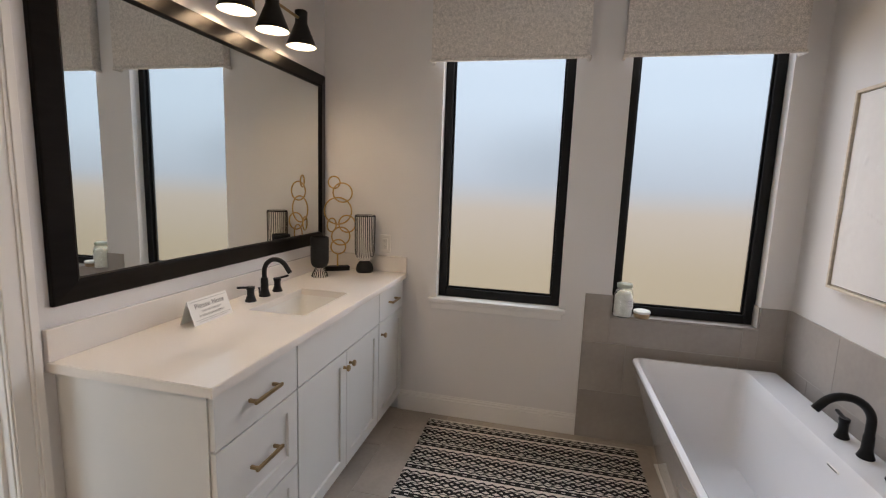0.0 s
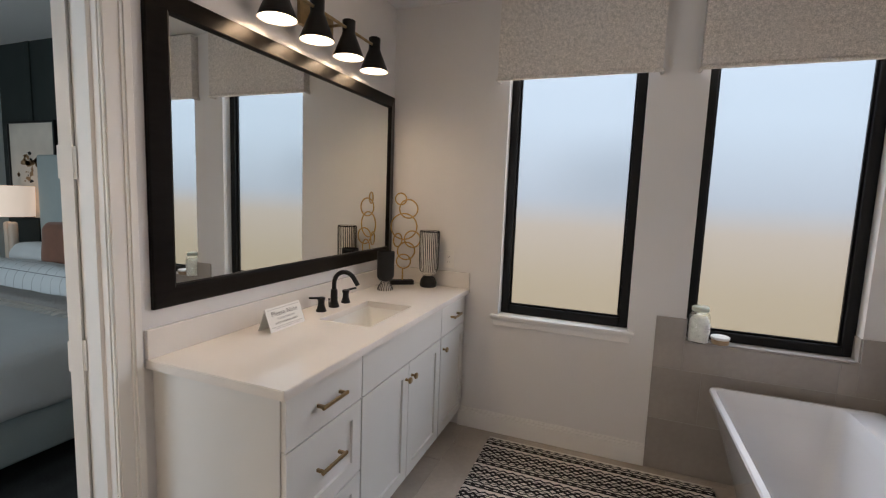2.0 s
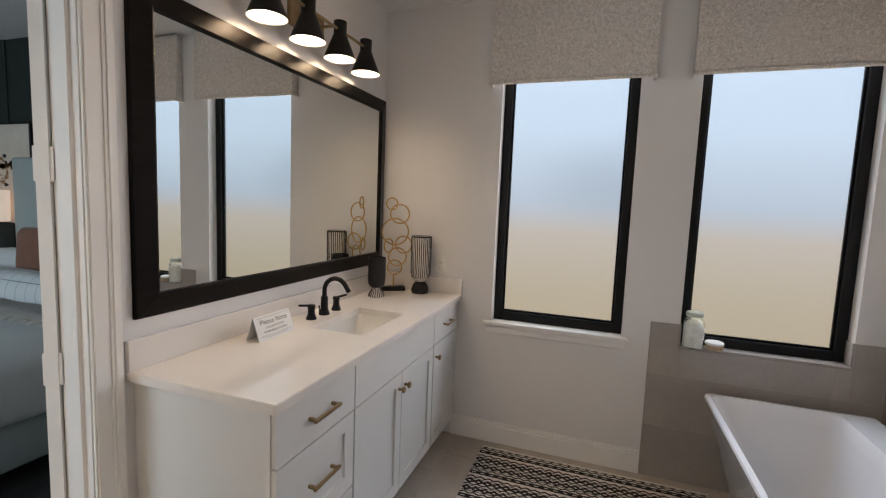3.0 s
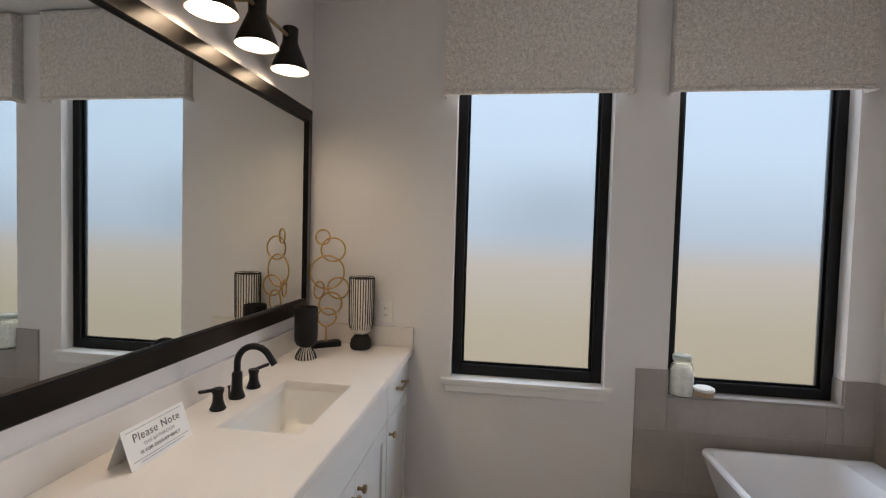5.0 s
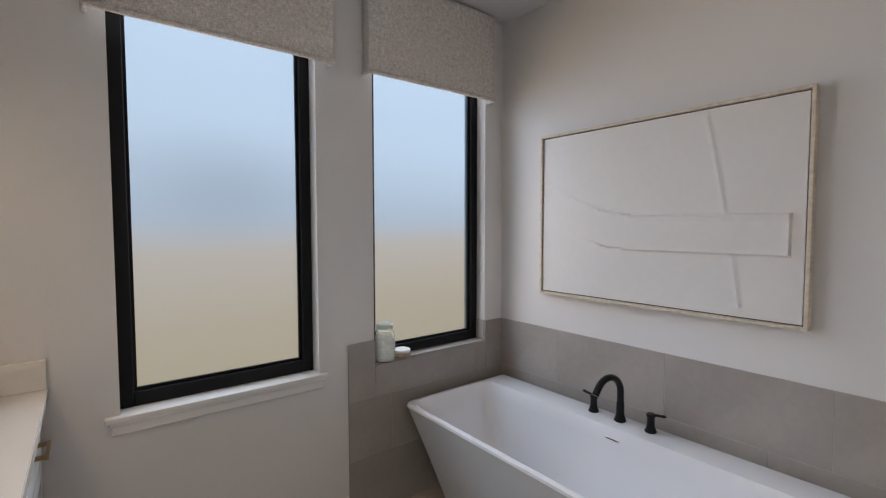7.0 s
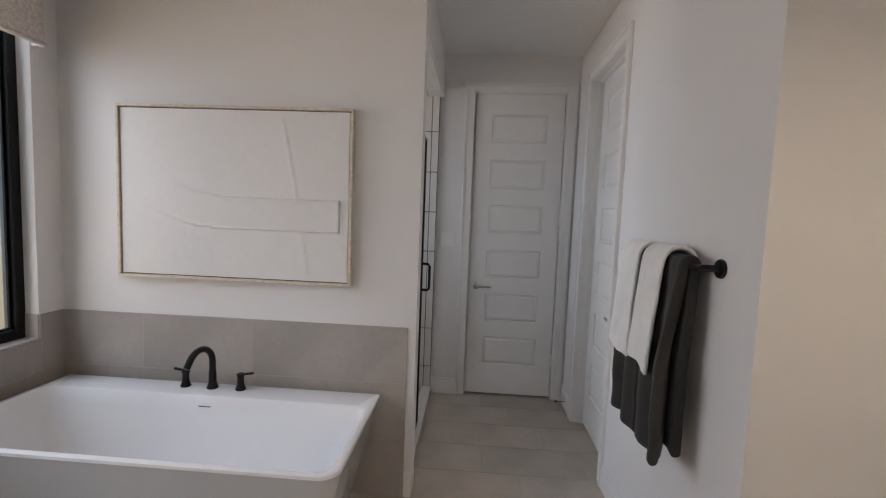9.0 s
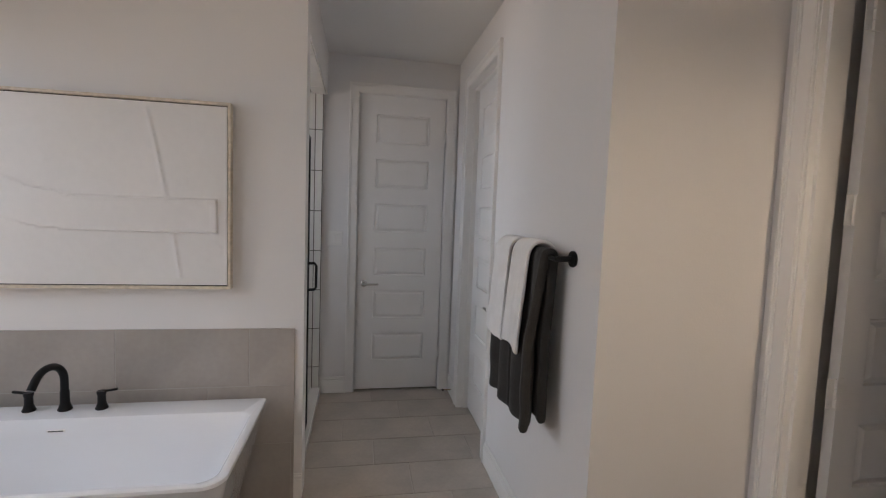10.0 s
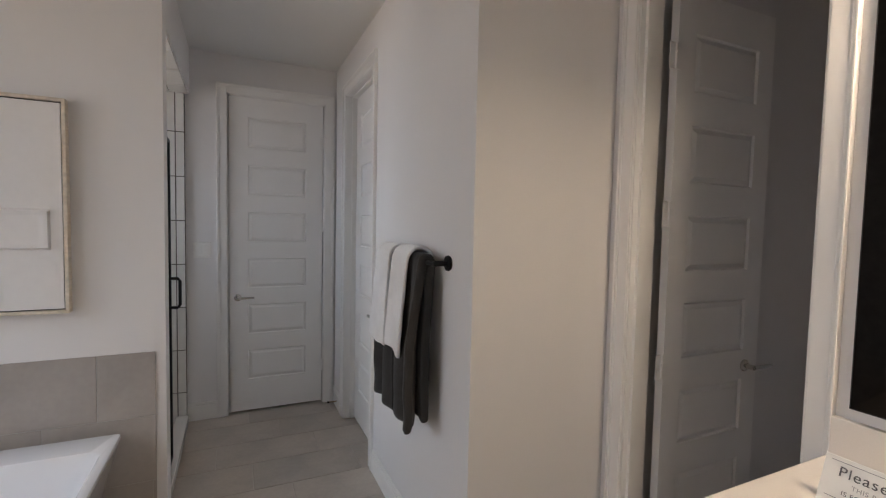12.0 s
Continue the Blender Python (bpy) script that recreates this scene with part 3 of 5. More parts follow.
def lay_floor():
    g = 0.002
    row = 0
    for x0, x1 in cuts(W + 0.012, HE - 0.004, -0.150, 0.305):
        for y0, y1 in cuts(S, N - 0.004, 0.30 + 0.203 * (row % 3), 0.61):
            # leave out what lies in the walls
            if x0 >= 1.03 and y1 <= HS + 0.01:
                continue
            if x0 >= E + 0.02 and y0 >= 1.62:
                continue
            lo = max(y0, HS - 0.075) if x0 >= 1.03 else y0
            hi = min(y1, 1.64) if x0 >= E - 0.02 else y1
            tile(floor, x0 + g, lo + g, -0.010, x1 - g, hi - g, 0.0, FLOORT)
        row += 1
    tile(floor, 0.32, S - 0.45, -0.010, 0.92, S - g, 0.0, FLOORT)


def wall_tiles():
    g, t = 0.0011, 0.010
    rows = ((0.0, 0.305), (0.305, 0.607), (0.607, 0.900))
    for k, (z0, z1) in enumerate(rows):
        for y0, y1 in cuts(1.535, N - t, (1.55, 1.944, 1.753)[k], 0.597):
            tile(wall_east, E - t, y0 + g, z0 + g, E, y1 - g, z1 - g, WALLT)
        for x0, x1 in cuts(0.95, E - t, (1.45, 1.20, 1.80)[k], 0.597):
            if k < 2:
                tile(wall_north, x0 + g, N - t, z0 + g, x1 - g, N, z1 - g, WALLT)
    z0, z1 = rows[2]
    tile(wall_north, 0.95 + g, N - t, z0 + g, W2[0], N, z1 - g, WALLT)
    tile(wall_north, W2[0] + g, N - t, z0 + g, 1.80 - g, N, W2[1] - 0.006, WALLT)
    tile(wall_north, 1.80 + g, N - t, z0 + g, W2[2] - g, N, W2[1] - 0.006, WALLT)
    tile(wall_north, W2[2], N - t, z0 + g, E - t - g, N, z1 - g, WALLT)
    # the reveals and the sill of the tiled window
    tile(wall_north, W2[0] - 0.0, N, W2[1], W2[0] + 0.008, N + 0.07, z1 - g, WALLT)
    tile(wall_north, W2[2] - 0.008, N, W2[1], W2[2], N + 0.07, z1 - g, WALLT)
    tile(wall_north, W2[0], N - t, W2[1] - 0.004, W2[2], N + 0.07, W2[1] + 0.006, WALLT)
    # shower
    for k in range(8):
        z0 = -0.085 + 0.315 * k
        for y0, y1 in cuts(1.53, 2.68, 1.588, 0.12):
            tile(wall_shower_east, HE - 0.030, y0 + 0.003, max(z0, 0.0) + 0.003, HE - 0.020, y1 - 0.003, z0 + 0.312, SHOWERT)
    for x0, x1 in cuts(E + 0.13, HE - 0.03, E + 0.13, 0.34):
        for y0, y1 in cuts(HN + 0.004, 1.80, HN, 0.12):
            tile(wall_shower_east, x0 + 0.003, y0 + 0.003, 2.390, x1 - 0.003, y1 - 0.003, 2.399, SHOWERT)


bm = box(E - 0.0085, 1.537, 0.0, E - 0.0001, N - 0.001, 0.897)
box(0.952, N - 0.0085, 0.0, E - 0.0085, N - 0.0001, W2[1] - 0.008, bm=bm)
box(0.952, N - 0.0085, W2[1] - 0.008, W2[0], N - 0.0001, 0.897, bm=bm)
box(W2[2], N - 0.0085, W2[1] - 0.008, E - 0.0085, N - 0.0001, 0.897, bm=bm)
structure(part("tile_grout", bm, WGROUT), "pale grey grout between wall tiles", "grout")
bm = box(E + 0.12, HN + 0.12, 2.399, HE - 0.02, 2.7, 2.44)
structure(part("ceiling_shower", bm, DGROUT), "tiled shower ceiling", "ceiling")
bm = box(E + 0.13, HN + 0.02, 0, HE - 0.03, HN + 0.10, 0.06, 0.004, 1)
structure(part("shower_curb", bm, SHOWERT), "white tiled shower curb", "curb")


# ---- doors ----
def hinge(parent, at, turn=0):
    """A painted butt hinge: two leaves, a knuckle and screws."""
    bm = bmesh.new()
    box(-0.034, -0.0015, -0.05, -0.004, 0.0015, 0.05, 0.0006, 1, bm=bm)
    box(0.004, -0.0015, -0.05, 0.034, 0.0015, 0.05, 0.0006, 1, bm=bm)
    for z in (-0.05, -0.017, 0.017):
        lathe([(0, 0), (0.006, 0), (0.006, 0.031), (0, 0.031)], 10, (0, -0.002, z), bm=bm)
    for x in (-0.024, 0.024):
        for z in (-0.035, 0.0, 0.035):
            lathe([(0.003, -0.0), (0.003, 0.001), (0, 0.001)], 6, (x, -0.002, z), bm=bm)
    ob = part("hinge", bm, TRIM, parent, "white painted butt hinge")
    ob.matrix_basis = pose(*at, 0, 0, turn)
    return ob


def lever(parent, at, side, turn=0):
    """A round rose with a straight lever; side: the way it points along the local x axis."""
    bm = bmesh.new()
    own = lathe([(0, 0), (0.027, 0), (0.027, 0.006), (0.022, 0.010), (0.011, 0.012), (0.011, 0.045), (0, 0.045)], 24)
    bmesh.ops.rotate(own, verts=own.verts, matrix=Matrix.Rotation(radians(90), 3, "X"))
    join(bm, own)
    tube([(0, -0.045, 0), (side * 0.02, -0.050, 0), (side * 0.115, -0.048, 0)], [0.010, 0.010, 0.008], 12, bm=bm)
    ob = part("door_handle", bm, CHROME, parent, "satin nickel lever handle", smooth=True)
    ob.matrix_basis = pose(*at, 0, 0, turn)
    return ob


def panel_door(name, w, label, handle_x, lever_side, h=2.42):
    """A moulded six-panel door, front at local y = 0, from the hinge or handle edge along x."""
    d = thing(name, label, "door", kind="structure")
    m = 0.128 if w > 0.65 else 0.10
    panels = [(m, 0.245 + 0.358 * k, w - m, 0.245 + 0.358 * k + 0.228) for k in range(6)]
    part("door_leaf", slab(w, h, 0.035, panels, ((0.007, -0.0095), (0.007, 0.0), (0.026, 0.0085))), DOORP, d)
    lever(d, (handle_x, 0, 0.89), lever_side)
    return d


d = panel_door("door_1", 0.686, "closed white six-panel door with nickel lever", 0.055, 1)
d.matrix_world = pose(HE + 0.014, 1.2425, 0.018, 0, 0, -90)
for z in (0.3, 1.45, 2.12):
    hinge(d, (0.697, -0.002, z))
d = panel_door("door_2", 0.704, "closed white panel door in hall side wall", 0.65, -1)
d.matrix_world = pose(3.022, HS - 0.075, 0.01, 0, 0, 180)
d = panel_door("door_3", 0.590, "narrow white panel door standing open", 0.505, 1)
d.matrix_world = pose(0.892, S - 0.170, 0.01, 0, 0, -91)
for z in (0.33, 0.940, 1.548, 2.158):
    hinge(d, (-0.016, -0.004, z), 3)
d = thing("door_4", "white bedroom door swung wide open", "door", kind="structure")
part("door_leaf", slab(0.40, 2.405, 0.035, [(0.09, 0.245 + 0.358 * k, 0.31, 0.473 + 0.358 * k) for k in range(6)],
                       ((0.012, -0.007), (0.006, 0.0), (0.022, 0.006))), DOORP, d)
d.matrix_world = pose(W - 0.116, 1.519, 0.01, 0, 0, 124)
for z in (0.33, 0.955, 1.565, 2.16):
    hinge(d, (0.004, 0.016, z), 90).scale = (0.75, 1, 1)


# ---- vanities ----
def front(parent, name, y0, z0, y1, z1, x, shaker=True, label=""):
    """A cabinet front in the plane x, looking along +x."""
    w, h = y1 - y0, z1 - z0
    p = [(0.058, 0.058, w - 0.058, h - 0.058)] if shaker else []
    bm = slab(w, h, 0.019, p, ((0.003, -0.009),) if shaker else ())
    edges = [e for e in bm.edges if e.calc_length() > 0.05 and len(e.link_faces) == 2 and abs(e.link_faces[0].normal.dot(e.link_faces[1].normal)) < 0.2
             and all(v.co.y < 0.001 for v in e.verts) and all(min(v.co.x, w - v.co.x) < 0.001 or min(v.co.z, h - v.co.z) < 0.001 for v in e.verts)]
    bmesh.ops.bevel(bm, geom=edges, offset=0.002, segments=2, affect="EDGES")
    ob = part(name, bm, CAB, parent, label)
    ob.matrix_basis = pose(x, y0, z0, 0, 0, 90)
    return ob


def pull(parent, w, z, length=0.15):
    """A square bar pull on a front; w, z are its centre on that front."""
    bm = bmesh.new()
    for s in (-1, 1):
        box(w + s * (length / 2 - 0.012) - 0.005, -0.030, z - 0.006, w + s * (length / 2 - 0.012) + 0.005, 0, z + 0.006, 0.0015, 1, bm=bm)
    box(w - length / 2, -0.036, z - 0.006, w + length / 2, -0.026, z + 0.006, 0.002, 2, bm=bm)
    return part("pull", bm, BRASS, parent, "antique brass bar pull")


def knob(parent, w, z):
    own = lathe([(0, 0), (0.008, 0), (0.006, 0.008), (0.006, 0.015), (0.014, 0.020), (0.016, 0.026), (0.012, 0.031), (0, 0.032)], 20)
    bmesh.ops.rotate(own, verts=own.verts, matrix=Matrix.Rotation(radians(90), 3, "X"))
    bmesh.ops.translate(own, verts=own.verts, vec=(w, 0, z))
    return part("knob", own, BRASS, parent, "antique brass round knob", smooth=True)


def cabinet(y0, y1, label, basin=False):
    c = thing("vanity_cabinet", label, "cabinet", group="vanity cabinets")
    bm = box(W, y0, 0.11, -0.200, y1, CT - 0.20 if basin else CT - 0.033)
    if basin:
        box(-0.225, y0, CT - 0.20, -0.200, y1, CT - 0.033, bm=bm)
    part("body", bm, CAB, c)
    bm = box(W, y0 + 0.004, 0.0, -0.265, y1 - 0.004, 0.11)
    part("toe_kick", bm, CAB, c)
    return c


FX = -0.181
c = cabinet(1.665, 2.108, "white vanity drawer unit with brass pulls")
for z0, z1, sh in ((0.722, 0.893, False), (0.420, 0.714, True), (0.122, 0.412, True)):
    f = front(c, "drawer", 1.672, z0, 2.103, z1, FX, sh)
    pull(f, 0.2155, (z1 - z0) / 2 + (0.0 if not sh else 0.012))
c = cabinet(2.109, 2.962, "white sink base cabinet with two shaker doors", True)
front(c, "false_front", 2.114, 0.722, 2.957, 0.893, FX, False)
f = front(c, "door", 2.114, 0.122, 2.540, 0.714, FX)
knob(f, 0.426 - 0.030, 0.52)
f = front(c, "door", 2.545, 0.122, 2.957, 0.714, FX)
knob(f, 0.030, 0.52)
c = cabinet(2.963, N - 0.004, "white vanity cabinet with drawer and door")
f = front(c, "drawer", 2.968, 0.722, N - 0.018, 0.893, FX, False)
pull(f, 0.20, 0.085, 0.13)
f = front(c, "door", 2.968, 0.122, N - 0.018, 0.714, FX)
knob(f, 0.035, 0.52)


def basin_hole(bm, x0, y0, x1, y1, hx0, hy0, hx1, hy1, z0, z1):
    """A flat slab with a rectangular hole, as one closed skin."""
    xs, ys = (x0, hx0, hx1, x1), (y0, hy0, hy1, y1)
    v = {(i, j, k): bm.verts.new((x, y, z)) for i, x in enumerate(xs) for j, y in enumerate(ys) for k, z in enumerate((z0, z1))}
    for i in range(3):
        for j in range(3):
            if i == j == 1:
                continue
            for k in (0, 1):
                bm.faces.new((v[i, j, k], v[i + 1, j, k], v[i + 1, j + 1, k], v[i, j + 1, k]))
    for n in range(3):
        for j in (0, 3):
            bm.faces.new((v[n, j, 0], v[n + 1, j, 0], v[n + 1, j, 1], v[n, j, 1]))
            bm.faces.new((v[j, n, 0], v[j, n + 1, 0], v[j, n + 1, 1], v[j, n, 1]))
    for j in (1, 2):
        bm.faces.new((v[1, j, 0], v[2, j, 0], v[2, j, 1], v[1, j, 1]))
        bm.faces.new((v[j, 1, 0], v[j, 2, 0], v[j, 2, 1], v[j, 1, 1]))
    bmesh.ops.recalc_face_normals(bm, faces=bm.faces)


SX0, SX1, SY0, SY1 = -0.540, -0.276, 2.322, 2.756
top = thing("countertop", "white quartz vanity counter with backsplash", "countertop")
bm = bmesh.new()
basin_hole(bm, W, 1.637, -0.157, N, SX0, SY0, SX1, SY1, CT - 0.033, CT)
bmesh.ops.bevel(bm, geom=[e for e in bm.edges if len(e.link_faces) == 2 and e.calc_face_angle(0) > 1], offset=0.0025, segments=2, affect="EDGES")
part("slab", bm, QUARTZ, top)
part("backsplash", box(W, 1.637, CT, W + 0.020, N - 0.020, CT + 0.101, 0.002, 1), QUARTZ, top)
part("backsplash", box(W, N - 0.020, CT, -0.159, N, CT + 0.101, 0.002, 1), QUARTZ, top)


def sink(x0, y0, x1, y1, depth):
    s = thing("sink", "white porcelain rectangular undermount sink", "sink")
    bm = bmesh.new()
    rows = []
    for z, inset, r in ((0.0, -0.006, 0.022), (-0.02, 0.0, 0.026), (-depth + 0.03, 0.016, 0.040), (-depth + 0.008, 0.030, 0.050), (-depth, 0.06, 0.060)):
        pts = []
        a0, b0, a1, b1 = x0 + inset, y0 + inset, x1 - inset, y1 - inset
        for cx, cy, s0 in ((a1 - r, b1 - r, 0), (a0 + r, b1 - r, 90), (a0 + r, b0 + r, 180), (a1 - r, b0 + r, 270)):
            for k in range(7):
                a = radians(s0 + 15 * k)
                pts.append(bm.verts.new((cx + r * math.cos(a), cy + r * math.sin(a), CT - 0.026 + z)))
        rows.append(pts)
    for a, b in zip(rows, rows[1:]):
        for k in range(len(a)):
            bm.faces.new((a[k], a[(k + 1) % len(a)], b[(k + 1) % len(b)], b[k]))
    bm.faces.new(rows[-1])
    part("bowl", bm, PORC, s, smooth=True)
    cx, cy = (x0 + x1) / 2, (y0 + y1) / 2
    part("drain", lathe([(0, 0.003), (0.014, 0.003), (0.016, 0.006), (0.022, 0.005), (0.023, 0.001)], 24, (cx, cy, CT - 0.026 - depth)), BLACK, s, "matte black drain", smooth=True)
    return s


sink(SX0, SY0, SX1, SY1, 0.135)


def faucet_handle(parent, at, way, h=0.075):
    """A flared lever handle; way: direction of its lever in degrees."""
    hd = part("handle", lathe([(0, 0), (0.024, 0), (0.026, 0.004), (0.022, 0.012), (0.0165, 0.03), (0.016, h - 0.018), (0.019, h - 0.012), (0.019, h - 0.002), (0.017, h), (0, h)], 24), BLACK, parent, smooth=True)
    hd.location = at
    bm = bmesh.new()
    box(-0.014, -0.007, h - 0.009, 0.064, 0.007, h + 0.001, 0.003, 2, bm=bm)
    bmesh.ops.rotate(bm, verts=bm.verts, matrix=Matrix.Rotation(radians(-7), 3, "Y"), cent=(0, 0, h))
    lv = part("lever", bm, BLACK, hd)
    lv.rotation_euler = (0, 0, radians(way))
    return hd


def gooseneck(parent, at, height, reach, way, r=0.0125, drop=0.035):
    """A bell-footed spout that rises, arcs over and comes down a little."""
    bm = lathe([(0, 0), (0.026, 0), (0.028, 0.004), (0.024, 0.014), (0.0185, 0.032), (0.0175, 0.085), (0.0155, 0.092), (r, 0.094)], 24)
    R = reach / 2
    pts = [(0, 0, 0.085), (0, 0, height - R)]
    pts += [(R - R * math.cos(a), 0, height - R + R * math.sin(a)) for a in [math.pi * k / 18 for k in range(1, 16)]]
    last = Vector(pts[-1]) - Vector(pts[-2])
    pts.append(tuple(Vector(pts[-1]) + last.normalized() * drop))
    tube(pts, r, 16, bm=bm)
    sp = part("spout", bm, BLACK, parent, smooth=True)
    sp.matrix_basis = pose(*at, 0, 0, way)
    return sp


fc = thing("sink_faucet", "matte black widespread gooseneck faucet", "faucet", (-0.620, 2.552, CT))
gooseneck(fc, (0, 0, 0), 0.186, 0.128, 0, 0.0115)
faucet_handle(fc, (0, -0.107, 0), -115, 0.070)
faucet_handle(fc, (0, 0.107, 0), 65, 0.070)
part("lift_rod", tube([(-0.030, 0, 0), (-0.030, 0, 0.030), (-0.030, 0, 0.040)], [0.003, 0.003, 0.006], 10), BLACK, fc)


# ---- mirrors ----
def framed_mirror(a0, a1, z0, z1, along, face, label):
    """A wide black frame with a bevelled section and a mirror pane."""
    m = thing("framed_mirror", label, "mirror", group="vanity mirrors")
    w, t = 0.080, 0.030
    for name, (p, q, r, s) in (("frame_rail", (a0, z0, a1, z0)), ("frame_rail", (a0, z1, a1, z1)), ("frame_stile", (a0, z0, a0, z1)), ("frame_stile", (a1, z0, a1, z1))):
        bm = bmesh.new()
        flat = name == "frame_rail"
        sgn = (1 if (q == z0) else -1) if flat else (1 if p == a0 else -1)
        prof = [(0.0, 0.0), (0.0, t - 0.016), (0.004, t - 0.012), (w - 0.012, t), (w - 0.004, t - 0.004), (w, t - 0.012), (w, 0.0)]
        ends = []
        for e in (0, 1):
            ring = []
            for u, d in prof:
                if flat:
                    ring.append(bm.verts.new((a0 + u if e == 0 else a1 - u, d, q + sgn * u)))
                else:
                    ring.append(bm.verts.new((p + sgn * u, d, z0 + u if e == 0 else z1 - u)))
            ends.append(ring)
        for k in range(len(prof)):
            j = (k + 1) % len(prof)
            bm.faces.new((ends[0][k], ends[0][j], ends[1][j], ends[1][k]))
        bm.faces.new(ends[0]), bm.faces.new(ends[1][::-1])
        part(name, bm, FRAMEB, m)
    bm = box(a0 + w - 0.01, 0.010, z0 + w - 0.01, a1 - w + 0.01, 0.016, z1 - w + 0.01)
    part("mirror_pane", bm, MIRROR, m, "clear silvered mirror")
    if along == "y":
        for ob in m.children:
            for v in ob.data.vertices:
                a, dpt = v.co.x, v.co.y
                v.co.x, v.co.y = face + dpt, a
            ob.data.flip_normals()
    else:
        for ob in m.children:
            for v in ob.data.vertices:
                v.co.y += face
    return m


framed_mirror(1.666, 3.371, 1.098, 2.153, "y", W, "large black wood framed mirror above vanity")
framed_mirror(-0.715, 0.212, 1.066, 2.153, "x", S, "black wood framed mirror above second vanity")


# ---- vanity lights ----
def vanity_light(count, spacing, glowing, label, m, recess):
    v = thing("vanity_light", label, "wall lamp")
    top_z, out = 0.138, 0.112
    part("backplate", box(0.0, -0.13, 0.083, 0.020, 0.13, 0.193, 0.004, 2), BRASS, v, "aged brass backplate")
    half = spacing * (count - 1) / 2
    part("bar", tube([(out, -half, top_z), (out, half, top_z)], 0.0075, 12), BRASS, v, "aged brass bar", smooth=True)
    for s in (-0.07, 0.07):
        part("arm", tube([(0.018, s, top_z), (out, s, top_z)], 0.007, 10), BRASS, v, smooth=True)
    for k in range(count):
        y = -half + k * spacing
        sh = part("shade", lathe([(0, 0.180), (0.030, 0.180), (0.0325, 0.177), (0.0315, 0.122), (0.034, 0.112), (0.078, 0.004), (0.079, 0.0),
                                  (0.0765, 0.0), (0.033, 0.108), (0.028, 0.122), (0.028, 0.172), (0, 0.172)], 40), BLACK, v, "matte black hourglass shade", smooth=True)
        sh.location = (out, y, 0)
        rim = 0.0765 - 0.407 * recess
        part("lining", lathe([(0.0760, 0.0012), (rim - 0.0005, recess), (rim - 0.004, recess + 0.004)], 40), LINING, sh, "white enamelled inside", smooth=True)
        part("diffuser", lathe([(0, recess - 0.008), (rim * 0.55, recess - 0.0065), (rim - 0.002, recess - 0.001), (rim - 0.002, recess + 0.003), (0, recess + 0.003)], 32), glowing, sh,
             "glowing frosted diffuser", smooth=True)
    v.matrix_world = m
    return v


vanity_light(4, 0.257, DIFFUSE, "four-light vanity bar with black cone shades", pose(W, 2.537, 2.198), 0.048)
vanity_light(3, 0.26, DIFFUSE_SHORT, "three-light vanity bar with black cone shades", pose(-0.25, S, 2.198, 0, 0, 90), 0.014)


# ---- second vanity ----
c = thing("vanity_cabinet", "white vanity cabinet below second counter", "cabinet", group="vanity cabinets")
part("body", box(W, S, 0.11, 0.222, 0.32, CT - 0.033), CAB, c)
part("toe_kick", box(W, S, 0, 0.218, 0.26, 0.11), CAB, c)
for k in range(2):
    f = part("door", slab(0.472, 0.77, 0.019, [(0.058, 0.058, 0.414, 0.712)], ((0.003, -0.009),)), CAB, c)
    f.matrix_basis = pose(-0.260 + 0.477 * k, 0.340, 0.122, 0, 0, 180)
    knob(f, 0.442 if k else 0.03, 0.66)
top2 = thing("countertop", "white quartz counter of the second vanity", "countertop")
part("slab", box(W, S, CT - 0.033, 0.248, 0.362, CT, 0.0025, 2), QUARTZ, top2)
part("backsplash", box(W + 0.02, S, CT, 0.248, S + 0.020, CT + 0.101, 0.002, 1), QUARTZ, top2)
part("backsplash", box(W, S, CT, W + 0.020, 0.360, CT + 0.101, 0.002, 1), QUARTZ, top2)


def writing(text, size, x, z, material, parent, name="lettering"):
    cu = bpy.data.curves.new(name, "FONT")
    cu.body, cu.size, cu.align_x, cu.align_y = text, size, "CENTER", "CENTER"
    cu.extrude = 0.0002
    cu.space_character = 1.12
    tmp = new("tmp_text", cu)
    dg = bpy.context.evaluated_depsgraph_get()
    me = bpy.data.meshes.new_from_object(tmp.evaluated_get(dg))
    bpy.data.objects.remove(tmp)
    me.materials.clear()
    me.materials.append(material)
    ob = new(name, me)
    ob.parent = parent
    ob.matrix_basis = pose(x, 0, z, 90, 0, 0)
    return ob


